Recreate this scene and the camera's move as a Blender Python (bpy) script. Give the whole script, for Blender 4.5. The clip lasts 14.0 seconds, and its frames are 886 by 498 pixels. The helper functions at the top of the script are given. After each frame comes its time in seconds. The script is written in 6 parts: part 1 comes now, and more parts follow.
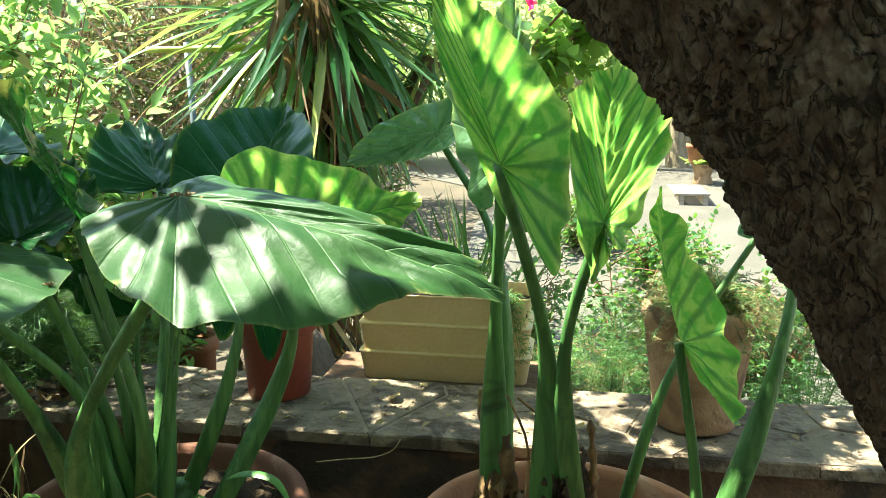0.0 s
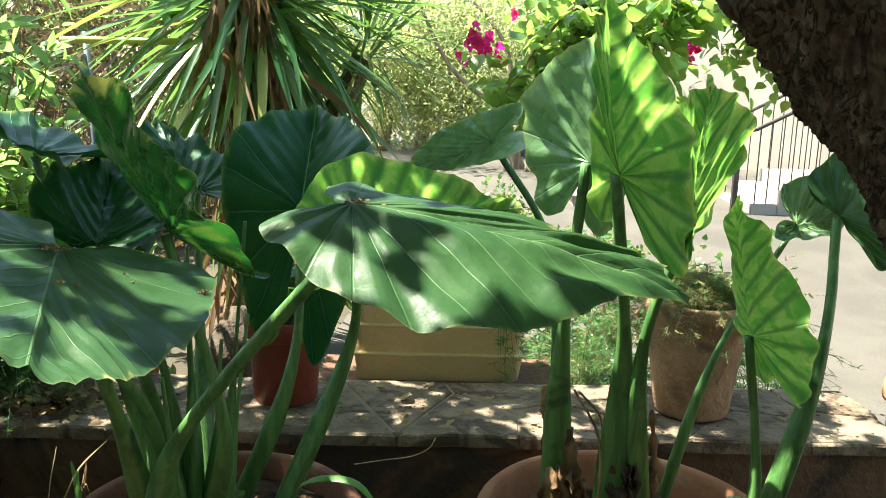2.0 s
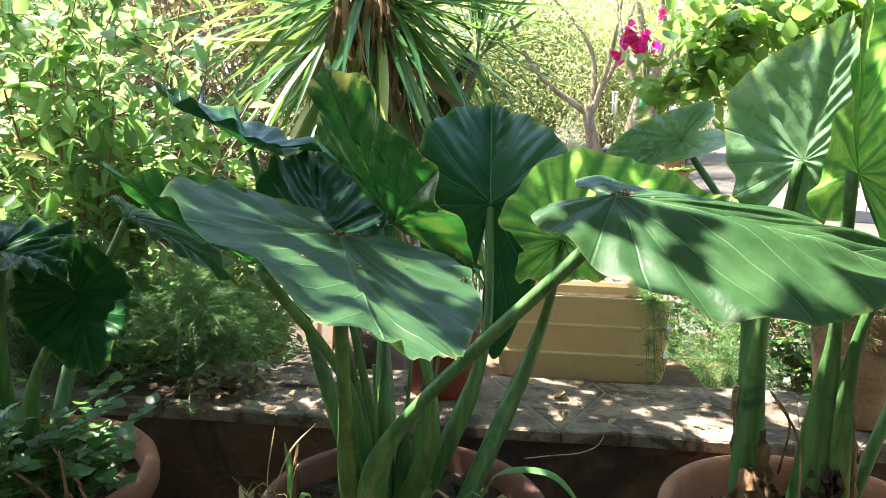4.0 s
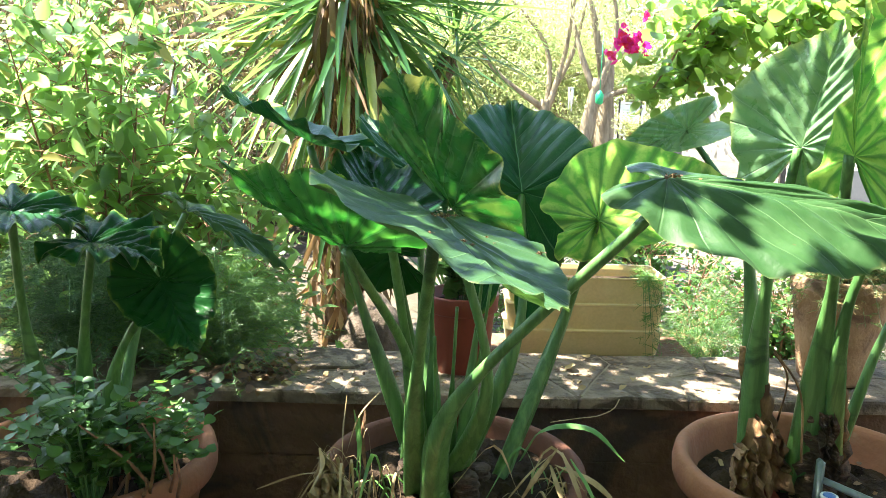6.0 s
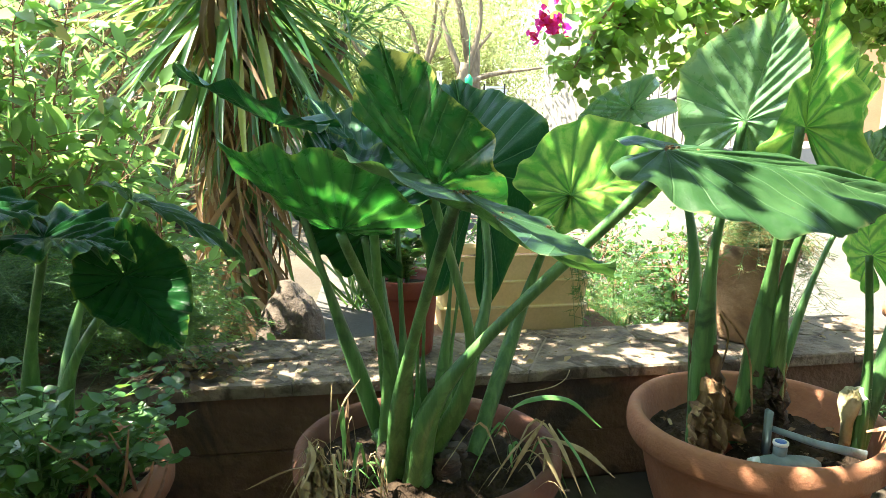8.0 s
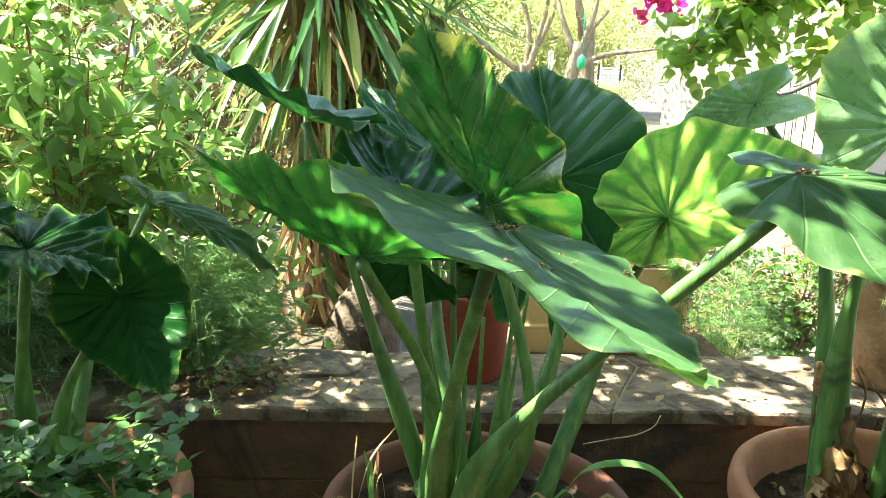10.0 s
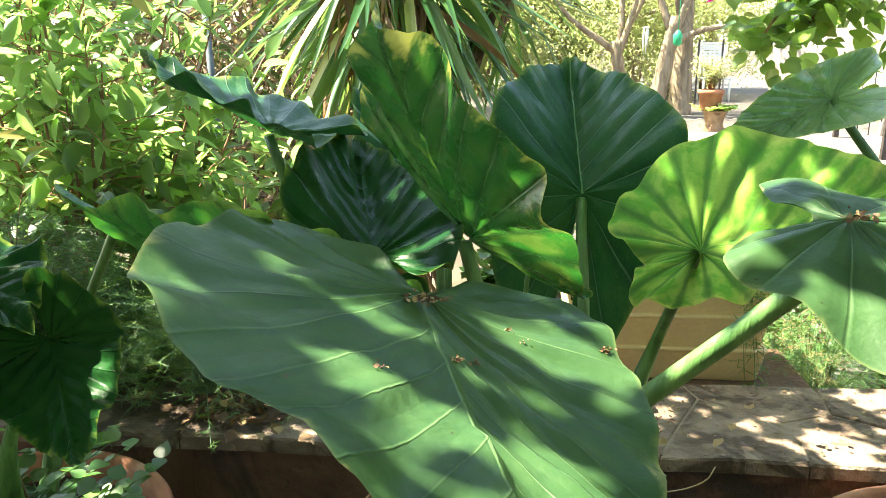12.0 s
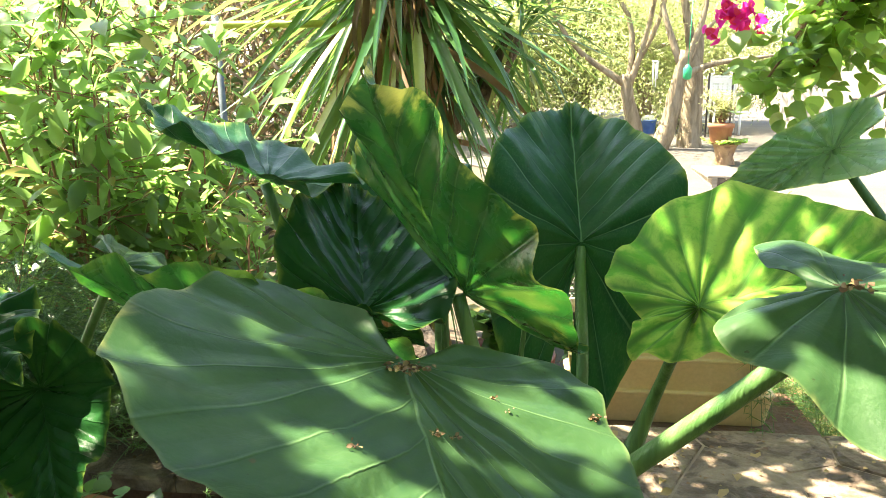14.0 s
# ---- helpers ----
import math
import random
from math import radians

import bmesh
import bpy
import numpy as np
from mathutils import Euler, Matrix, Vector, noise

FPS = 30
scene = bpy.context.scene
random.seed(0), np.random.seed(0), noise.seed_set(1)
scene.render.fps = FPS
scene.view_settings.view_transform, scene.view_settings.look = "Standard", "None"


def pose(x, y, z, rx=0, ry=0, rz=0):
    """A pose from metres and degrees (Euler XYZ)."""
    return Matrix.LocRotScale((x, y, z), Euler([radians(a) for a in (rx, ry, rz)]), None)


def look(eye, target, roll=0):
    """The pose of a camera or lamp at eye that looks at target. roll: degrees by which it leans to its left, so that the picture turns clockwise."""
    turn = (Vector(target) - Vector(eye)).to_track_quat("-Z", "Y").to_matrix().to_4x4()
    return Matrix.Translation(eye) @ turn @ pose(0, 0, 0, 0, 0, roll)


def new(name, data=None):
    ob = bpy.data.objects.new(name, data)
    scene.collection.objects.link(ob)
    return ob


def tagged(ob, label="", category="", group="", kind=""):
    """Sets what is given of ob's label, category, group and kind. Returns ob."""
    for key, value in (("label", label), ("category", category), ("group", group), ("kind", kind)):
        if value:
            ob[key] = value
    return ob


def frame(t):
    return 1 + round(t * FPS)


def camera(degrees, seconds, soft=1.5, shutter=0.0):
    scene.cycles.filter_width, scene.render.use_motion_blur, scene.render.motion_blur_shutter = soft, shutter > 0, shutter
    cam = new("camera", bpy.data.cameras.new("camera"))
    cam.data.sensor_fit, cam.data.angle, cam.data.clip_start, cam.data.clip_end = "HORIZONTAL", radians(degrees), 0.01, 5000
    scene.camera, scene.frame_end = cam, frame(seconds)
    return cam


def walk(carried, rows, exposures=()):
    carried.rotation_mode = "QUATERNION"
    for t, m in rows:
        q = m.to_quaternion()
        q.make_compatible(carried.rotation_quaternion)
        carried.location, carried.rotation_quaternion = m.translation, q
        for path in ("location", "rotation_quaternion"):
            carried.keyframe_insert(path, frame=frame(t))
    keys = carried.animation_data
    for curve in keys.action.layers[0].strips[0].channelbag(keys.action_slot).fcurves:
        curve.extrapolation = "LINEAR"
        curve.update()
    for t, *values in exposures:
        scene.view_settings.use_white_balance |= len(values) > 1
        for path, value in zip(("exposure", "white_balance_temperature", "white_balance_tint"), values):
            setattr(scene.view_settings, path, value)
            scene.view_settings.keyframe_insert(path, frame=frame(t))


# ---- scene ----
cam = camera(60.2, 14.0, soft=0.5)
METRES, EYE, TILT, LEAN, TURN = 2.1, 1.3, -10.5, 0.0, 9.5
ROWS = [
    (0.0, 0.0, 0.0, 0.0, -0.0, 0.0, -0.0),
    (0.5, -0.054, -0.0054, -0.0017, -2.78, -0.28, -0.37),
    (1.0, -0.1217, -0.007, 0.0028, -5.52, -0.07, 0.02),
    (1.5, -0.1747, -0.0068, 0.0047, -7.65, 0.21, 0.28),
    (2.0, -0.2157, -0.0089, 0.0048, -10.04, -0.06, 0.3),
    (2.5, -0.2639, -0.0106, 0.0022, -8.94, -0.31, 0.18),
    (3.0, -0.3038, -0.0032, -0.0034, -7.43, -1.3, 0.29),
    (3.5, -0.3448, 0.0029, -0.0062, -6.05, -0.45, -0.83),
    (4.0, -0.3595, 0.0016, -0.0044, -5.47, 0.12, -0.89),
    (4.2, -0.3616, 0.0006, -0.0037, -6.28, 0.1, -0.22),
    (6.3, -0.5052, -0.0768, -0.0215, -10.76, -0.23, 0.86),
    (6.5, -0.5219, -0.0691, -0.0236, -14.56, -0.73, 0.76),
    (7.0, -0.5589, -0.0551, -0.0204, -21.39, -1.02, 2.14),
    (7.5, -0.5887, -0.0452, -0.0216, -21.49, -1.58, 2.23),
    (7.7, -0.6056, -0.0418, -0.0242, -20.83, -1.32, 2.57),
    (9.8, -0.523, 0.0935, 0.0095, -14.1, -3.5, 0.9),
    (10.0, -0.5072, 0.099, 0.0152, -11.64, -2.77, 0.6),
    (10.5, -0.4615, 0.1363, 0.026, -7.55, -3.21, -0.07),
    (11.0, -0.4276, 0.1619, 0.0357, -6.49, -3.41, 1.04),
    (11.5, -0.4036, 0.1831, 0.0461, -5.29, -3.87, 0.87),
    (12.0, -0.395, 0.2012, 0.0515, -4.23, -4.15, 0.8),
    (12.5, -0.386, 0.2088, 0.0556, -4.59, -4.04, 0.92),
    (13.0, -0.3842, 0.2094, 0.0585, -3.65, -3.79, 0.81),
    (13.5, -0.3821, 0.2101, 0.0626, -3.64, -2.81, 1.05),
    (14.0, -0.3825, 0.207, 0.0676, -3.38, -1.98, 0.41),
]
walk(cam, [(t, pose(0, 0, EYE, TILT, LEAN, TURN) @ pose(METRES * x, METRES * y, METRES * z, 90 + pitch, roll, yaw)) for t, x, y, z, yaw, pitch, roll in ROWS], exposures=[(0.0, 2.80, 6800, -6.0), (1.5, 2.42, 6800, -2.0), (2.5, 2.66, 6700, 8.0), (4.0, 2.92, 6500, 13.0), (6.5, 3.38, 6700, 7.0), (7.5, 3.16, 6700, 6.0), (10.0, 3.44, 7200, 3.0), (11.2, 3.36, 7300, 9.0), (12.5, 3.28, 7500, 9.0), (14.0, 3.33, 7700, 9.0)])

# ---- world, sun, exposure ----
SUN = Vector((-0.50, 0.08, 0.86)).normalized()
world = bpy.data.worlds.new("sky")
scene.world = world
world.use_nodes = True
wn = world.node_tree
sky = wn.nodes.new("ShaderNodeTexSky")
sky.sky_type = "NISHITA"
sky.sun_disc = False
sky.sun_elevation = math.asin(SUN.z)
sky.sun_rotation = math.atan2(SUN.x, SUN.y)
wn.links.new(sky.outputs[0], wn.nodes["Background"].inputs[0])
wn.nodes["Background"].inputs[1].default_value = 0.10
sun_data = bpy.data.lights.new("sun", "SUN")
sun_data.energy, sun_data.angle, sun_data.color = 5.0, radians(0.4), (1.0, 0.95, 0.86)
sun = new("sun", sun_data)
sun.matrix_world = look(SUN * 30, (0, 0, 0))


# ---- node helpers ----
def val(nt, socket, v):
    if isinstance(v, bpy.types.NodeSocket):
        nt.links.new(v, socket)
    elif isinstance(v, (tuple, list)) and len(v) == 3 and socket.type == "RGBA":
        socket.default_value = (*v, 1)
    else:
        socket.default_value = v


def mathn(nt, op, a, b=0.0, c=0.0):
    n = nt.nodes.new("ShaderNodeMath")
    n.operation = op
    for s, v in zip(n.inputs, (a, b, c)):
        val(nt, s, v)
    return n.outputs[0]


def mixc(nt, fac, a, b, blend="MIX"):
    n = nt.nodes.new("ShaderNodeMix")
    n.data_type, n.blend_type = "RGBA", blend
    val(nt, n.inputs[0], fac)
    val(nt, n.inputs[6], a)
    val(nt, n.inputs[7], b)
    return n.outputs[2]


def span(nt, v, lo, hi, a=0.0, b=1.0):
    n = nt.nodes.new("ShaderNodeMapRange")
    n.interpolation_type = "SMOOTHSTEP"
    for s, x in zip(n.inputs, (v, lo, hi, a, b)):
        val(nt, s, x)
    return n.outputs[0]


def noisen(nt, scale, detail=4.0, coord=None, stretch=None, rough=0.55, warp=0.0):
    if coord is None:
        coord = nt.nodes.new("ShaderNodeTexCoord").outputs["Object"]
    if stretch:
        m = nt.nodes.new("ShaderNodeMapping")
        nt.links.new(coord, m.inputs[0])
        m.inputs["Scale"].default_value = stretch
        coord = m.outputs[0]
    n = nt.nodes.new("ShaderNodeTexNoise")
    nt.links.new(coord, n.inputs["Vector"])
    n.inputs["Scale"].default_value, n.inputs["Detail"].default_value = scale, detail
    n.inputs["Roughness"].default_value, n.inputs["Distortion"].default_value = rough, warp
    return n.outputs[0]


def bumpn(nt, height, strength=0.5, distance=0.005):
    n = nt.nodes.new("ShaderNodeBump")
    n.inputs["Strength"].default_value, n.inputs["Distance"].default_value = strength, distance
    nt.links.new(height, n.inputs["Height"])
    return n.outputs[0]


def material(name):
    m = bpy.data.materials.new(name)
    m.use_nodes = True
    return m, m.node_tree, m.node_tree.nodes["Principled BSDF"]


def surface(name, c1, c2, scale=6.0, rough=0.8, relief=0.004, grain=60.0, c3=None, metal=0.0, patch=0.5, stretch=None, spec=0.4, amount=0.6, warp=0.4):
    """Two scales of colour, a fine grain and relief."""
    m, nt, b = material(name)
    big = noisen(nt, scale, 5.0, stretch=stretch, warp=warp)
    fine = noisen(nt, grain, 4.0, stretch=stretch)
    col = mixc(nt, span(nt, big, 0.35, 0.65), c1, c2)
    if c3:
        col = mixc(nt, span(nt, noisen(nt, scale * 0.6, 6.0, warp=1.0), patch, patch + 0.14), col, c3)
    col = mixc(nt, 0.35, col, mixc(nt, fine, (0.25, 0.25, 0.25), (1.0, 1.0, 1.0)), "MULTIPLY")
    val(nt, b.inputs["Base Color"], col)
    val(nt, b.inputs["Roughness"], span(nt, fine, 0.2, 0.8, max(rough - 0.12, 0.05), min(rough + 0.1, 1.0)))
    b.inputs["Metallic"].default_value = metal
    b.inputs["Specular IOR Level"].default_value = spec
    h = mathn(nt, "ADD", mathn(nt, "MULTIPLY", big, 1.5), fine)
    val(nt, b.inputs["Normal"], bumpn(nt, h, amount, relief))
    return m


def thin(nt, b, col, through_col, amount):
    """Lets light through a thin leaf."""
    t = nt.nodes.new("ShaderNodeBsdfTranslucent")
    val(nt, t.inputs[0], through_col)
    mix = nt.nodes.new("ShaderNodeMixShader")
    val(nt, mix.inputs[0], amount)
    nt.links.new(b.outputs[0], mix.inputs[1])
    nt.links.new(t.outputs[0], mix.inputs[2])
    nt.links.new(mix.outputs[0], nt.nodes["Material Output"].inputs[0])


def leaf_plan(nt):
    n = nt.nodes.new("ShaderNodeAttribute")
    n.attribute_name = "leafplan"
    return n.outputs["Vector"]


VEIN_SLOPE, VEIN_STEP, VEIN_ANGLE = 0.62, 0.145, 0.33


def blade_material(name, dark, light, yellow, through_col, rough=0.34, amount=0.35, edge=0.0, vein=(0.30, 0.42, 0.16), bloom=0.0, blotch=0.35, quiet=1.0, spec=0.45, deep=None):
    """Elephant-ear blade: midrib, side veins, mottled green, pale or yellowing margin."""
    m, nt, b = material(name)
    uv = leaf_plan(nt)
    sep = nt.nodes.new("ShaderNodeSeparateXYZ")
    nt.links.new(uv, sep.inputs[0])
    ax, y = mathn(nt, "ABSOLUTE", sep.outputs[0]), sep.outputs[1]
    c = mathn(nt, "SUBTRACT", y, mathn(nt, "MULTIPLY", ax, VEIN_SLOPE))
    ang = mathn(nt, "ARCTAN2", ax, y)
    edge_angle = math.atan2(1.0, VEIN_SLOPE)
    u1 = mathn(nt, "DIVIDE", c, VEIN_STEP)
    u2 = mathn(nt, "DIVIDE", mathn(nt, "SUBTRACT", ang, edge_angle), VEIN_ANGLE)
    pick = mathn(nt, "GREATER_THAN", c, 0.0)
    u = mathn(nt, "ADD", mathn(nt, "MULTIPLY", u1, pick), mathn(nt, "MULTIPLY", u2, mathn(nt, "SUBTRACT", 1.0, pick)))
    tri = mathn(nt, "PINGPONG", u, 0.5)
    rad = mathn(nt, "SQRT", mathn(nt, "ADD", mathn(nt, "MULTIPLY", ax, ax), mathn(nt, "MULTIPLY", y, y)))
    wander = noisen(nt, 30.0, 2.0)
    tri = mathn(nt, "ABSOLUTE", mathn(nt, "ADD", tri, mathn(nt, "MULTIPLY", mathn(nt, "SUBTRACT", wander, 0.5), 0.016)))
    fade = span(nt, sep.outputs[2], 0.55, 1.0, 1.0, 0.25)
    lateral = mathn(nt, "MULTIPLY", span(nt, tri, 0.008, 0.030, 1.0, 0.0), fade)
    mid = mathn(nt, "MULTIPLY", span(nt, ax, 0.005, 0.013, 1.0, 0.0), mathn(nt, "GREATER_THAN", y, 0.0))
    veins = mathn(nt, "MAXIMUM", mathn(nt, "MULTIPLY", lateral, 0.72), mid)
    # fine cross veins between the side veins
    weave = nt.nodes.new("ShaderNodeCombineXYZ")
    val(nt, weave.inputs[0], mathn(nt, "MULTIPLY", u, 2.2))
    val(nt, weave.inputs[1], mathn(nt, "MULTIPLY", rad, 26.0))
    net = span(nt, mathn(nt, "ABSOLUTE", mathn(nt, "SUBTRACT", noisen(nt, 1.6, 3.0, weave.outputs[0], warp=0.8), 0.5)), 0.0, 0.035, 1.0, 0.0)
    obj = nt.nodes.new("ShaderNodeObjectInfo").outputs["Random"]
    n1 = noisen(nt, 7.0, 4.0, warp=0.6)
    n2 = noisen(nt, 70.0, 6.0, rough=0.65)
    n5 = noisen(nt, 22.0, 4.0, warp=0.8)
    col = mixc(nt, span(nt, n1, 0.3, 0.7), dark, light)
    col = mixc(nt, mathn(nt, "MULTIPLY", tri, 0.5), col, dark)
    col = mixc(nt, span(nt, n2, 0.35, 0.75, 0.0, 0.4), col, dark)
    col = mixc(nt, span(nt, n5, 0.52, 0.72, 0.0, 0.45), col, light)
    col = mixc(nt, mathn(nt, "MULTIPLY", obj, 0.25), col, light)
    patch = nt.nodes.new("ShaderNodeCombineXYZ")
    val(nt, patch.inputs[0], mathn(nt, "MULTIPLY", u, 1.15))
    val(nt, patch.inputs[1], mathn(nt, "MULTIPLY", rad, 4.5))
    val(nt, patch.inputs[2], mathn(nt, "ADD", mathn(nt, "MULTIPLY", sep.outputs[0], 3.0), mathn(nt, "MULTIPLY", obj, 20.0)))
    n3 = noisen(nt, 1.3, 4.0, patch.outputs[0], warp=0.5)
    margin = span(nt, mathn(nt, "ADD", sep.outputs[2], mathn(nt, "MULTIPLY", n3, blotch)), 0.94 + 0.5 * blotch - edge, 1.10 + 0.5 * blotch - edge)
    col = mixc(nt, margin, col, yellow)
    rim = span(nt, sep.outputs[2], 0.982, 0.995)
    col = mixc(nt, mathn(nt, "MULTIPLY", rim, 0.08), col, yellow)
    spots = span(nt, noisen(nt, 34.0, 3.0), 0.73, 0.77)
    col = mixc(nt, mathn(nt, "MULTIPLY", spots, 0.85), col, (0.09, 0.06, 0.025))
    specks = span(nt, noisen(nt, 120.0, 2.0), 0.715, 0.745)
    col = mixc(nt, mathn(nt, "MULTIPLY", specks, 0.8), col, (0.02, 0.014, 0.008))
    col = mixc(nt, mathn(nt, "MULTIPLY", net, 0.13), col, vein)
    col = mixc(nt, veins, col, vein)
    val(nt, b.inputs["Base Color"], col)
    val(nt, b.inputs["Roughness"], span(nt, n5, 0.25, 0.75, rough - 0.08, rough + 0.14))
    b.inputs["Specular IOR Level"].default_value = spec
    b.inputs["Sheen Weight"].default_value = bloom
    groove = mathn(nt, "SUBTRACT", span(nt, tri, 0.0, 0.05, 0.0, 1.0), mathn(nt, "MULTIPLY", mid, 0.8))
    h = mathn(nt, "ADD", mathn(nt, "ADD", mathn(nt, "MULTIPLY", n2, 0.26), mathn(nt, "MULTIPLY", n5, 0.7)), mathn(nt, "ADD", mathn(nt, "MULTIPLY", tri, 0.9), mathn(nt, "MULTIPLY", groove, 0.30)))
    val(nt, b.inputs["Normal"], bumpn(nt, h, 0.5 * quiet, 0.006))
    # deep patches follow the veins and paint in dapples of shade
    tcol = mixc(nt, span(nt, n3, 0.38, 0.60), deep or through_col, mixc(nt, span(nt, n1, 0.35, 0.7, 0.0, 0.28), through_col, yellow))
    tcol = mixc(nt, mathn(nt, "MULTIPLY", margin, 0.7), tcol, yellow)
    ribs = mathn(nt, "MAXIMUM", span(nt, mathn(nt, "ADD", tri, mathn(nt, "MULTIPLY", mathn(nt, "SUBTRACT", n5, 0.5), 0.2)), 0.04, 0.24, 0.80, 0.0), mathn(nt, "MULTIPLY", mid, 0.7))
    tcol = mixc(nt, ribs, tcol, light)
    tcol = mixc(nt, mathn(nt, "MULTIPLY", net, 0.2), tcol, light)
    thin(nt, b, col, tcol, amount)
    return m


def foliage(name, dark, light, other, through_col, rough=0.45, amount=0.4, share=0.12, by_object=False):
    """Small leaves: each one its own tone."""
    m, nt, b = material(name)
    if by_object:
        rnd = nt.nodes.new("ShaderNodeObjectInfo").outputs["Random"]
    else:
        rnd = nt.nodes.new("ShaderNodeNewGeometry").outputs["Random Per Island"]
    n = noisen(nt, 3.0, 3.0)
    col = mixc(nt, span(nt, mathn(nt, "ADD", mathn(nt, "MULTIPLY", rnd, 0.8), mathn(nt, "MULTIPLY", n, 0.4)), 0.22, 0.98), dark, light)
    turn = mathn(nt, "FRACT", mathn(nt, "MULTIPLY", rnd, 17.31))
    old = mathn(nt, "LESS_THAN", turn, share)
    col = mixc(nt, old, col, other)
    fine = noisen(nt, 70.0, 3.0)
    col = mixc(nt, 0.5, col, mixc(nt, fine, (0.35, 0.35, 0.35), (1.0, 1.0, 1.0)), "MULTIPLY")
    val(nt, b.inputs["Base Color"], col)
    b.inputs["Roughness"].default_value = rough
    b.inputs["Specular IOR Level"].default_value = 0.5
    val(nt, b.inputs["Normal"], bumpn(nt, fine, 0.25, 0.003))
    thin(nt, b, col, mixc(nt, old, through_col, other), amount)
    return m


# ---- materials ----
# the two darkest blades have some shade and sky tint mixed into their green
BLUE = blade_material("blade_blue_green", (0.008, 0.050, 0.020), (0.018, 0.082, 0.032), (0.20, 0.28, 0.05), (0.03, 0.20, 0.03), 0.40, 0.12, vein=(0.13, 0.25, 0.14), spec=0.16)
SHADEGREEN = blade_material("blade_shade_green", (0.005, 0.032, 0.008), (0.011, 0.056, 0.014), (0.20, 0.28, 0.05), (0.03, 0.16, 0.02), 0.30, 0.08, vein=(0.014, 0.055, 0.016), spec=0.05)
BROAD = blade_material("blade_waxy_green", (0.015, 0.049, 0.016), (0.039, 0.090, 0.031), (0.46, 0.44, 0.16), (0.13, 0.32, 0.05), 0.42, 0.16, edge=-0.06, vein=(0.090, 0.165, 0.068), quiet=0.85, spec=0.15, blotch=0.5)
MIDGREEN = blade_material("blade_mid_green", (0.010, 0.070, 0.014), (0.022, 0.115, 0.024), (0.30, 0.42, 0.07), (0.045, 0.30, 0.035), 0.28, 0.26, edge=0.0, vein=(0.05, 0.18, 0.05), deep=(0.025, 0.20, 0.02))
# brighter, more see-through copy: the glow of sunlit leaves is put into its colour
SUNGREEN = blade_material("blade_sun_green", (0.034, 0.135, 0.028), (0.072, 0.21, 0.050), (0.60, 0.66, 0.17), (0.43, 0.71, 0.12), 0.34, 0.54, edge=0.03, vein=(0.045, 0.13, 0.03), deep=(0.17, 0.48, 0.06))
PALE = blade_material("blade_pale_green", (0.085, 0.180, 0.078), (0.150, 0.275, 0.130), (0.42, 0.52, 0.14), (0.24, 0.46, 0.10), 0.28, 0.20, edge=0.02, vein=(0.26, 0.38, 0.20), deep=(0.12, 0.36, 0.06), spec=0.7)
MARGIN = blade_material("blade_yellow_margin", (0.010, 0.058, 0.012), (0.026, 0.105, 0.024), (0.58, 0.54, 0.13), (0.05, 0.28, 0.03), 0.24, 0.18, edge=0.02, vein=(0.13, 0.25, 0.07), blotch=0.85, deep=(0.03, 0.24, 0.03), spec=0.5)
STALK = surface("petiole_green", (0.052, 0.142, 0.036), (0.115, 0.245, 0.070), 9, 0.40, 0.003, 60, c3=(0.022, 0.066, 0.020), patch=0.54, stretch=(5, 5, 0.35), spec=0.45, amount=0.5)
DRYSHEATH = surface("dry_sheath", (0.19, 0.10, 0.045), (0.34, 0.205, 0.095), 12, 0.85, 0.006, 50, c3=(0.075, 0.036, 0.018), patch=0.48, stretch=(3, 3, 0.6))
STRAW = surface("straw", (0.30, 0.22, 0.105), (0.44, 0.34, 0.18), 14, 0.85, 0.002, 60, c3=(0.22, 0.14, 0.06), patch=0.54)
# red-brown clay, darkened further for the shade round the middle bowl
SHADEDCLAY = surface("shaded_clay", (0.135, 0.050, 0.028), (0.19, 0.076, 0.042), 5, 0.85, 0.003, 70, c3=(0.30, 0.16, 0.10), patch=0.6, amount=0.8)
TERRA = surface("terracotta", (0.28, 0.112, 0.054), (0.37, 0.160, 0.080), 5, 0.82, 0.003, 70, c3=(0.43, 0.25, 0.155), patch=0.58, amount=0.8)
OCHRECLAY = surface("old_clay", (0.27, 0.16, 0.085), (0.38, 0.245, 0.14), 9, 0.88, 0.008, 45, c3=(0.17, 0.10, 0.06), patch=0.5, amount=1.0)
REDPLASTIC = surface("brick_red_plastic", (0.20, 0.040, 0.022), (0.25, 0.055, 0.030), 6, 0.45, 0.001, 90, c3=(0.16, 0.035, 0.022))
CREAM = surface("cream_plastic", (0.72, 0.52, 0.25), (0.78, 0.59, 0.31), 4, 0.45, 0.001, 90, c3=(0.62, 0.46, 0.24), patch=0.6, amount=0.25)
SLATE = surface("flagstone", (0.165, 0.120, 0.080), (0.27, 0.205, 0.145), 11, 0.87, 0.012, 45, c3=(0.085, 0.060, 0.040), patch=0.47, amount=1.0)
MORTAR = surface("mortar", (0.20, 0.15, 0.105), (0.27, 0.21, 0.15), 9, 0.95, 0.006, 80)
RENDERWALL = surface("stained_stone_wall", (0.125, 0.066, 0.038), (0.19, 0.105, 0.062), 5, 0.92, 0.012, 40, c3=(0.06, 0.040, 0.028), patch=0.48, amount=0.9)
SOIL = surface("dark_soil", (0.026, 0.017, 0.011), (0.055, 0.036, 0.022), 14, 0.95, 0.014, 60, c3=(0.09, 0.058, 0.034), patch=0.62, amount=1.0, spec=0.1)
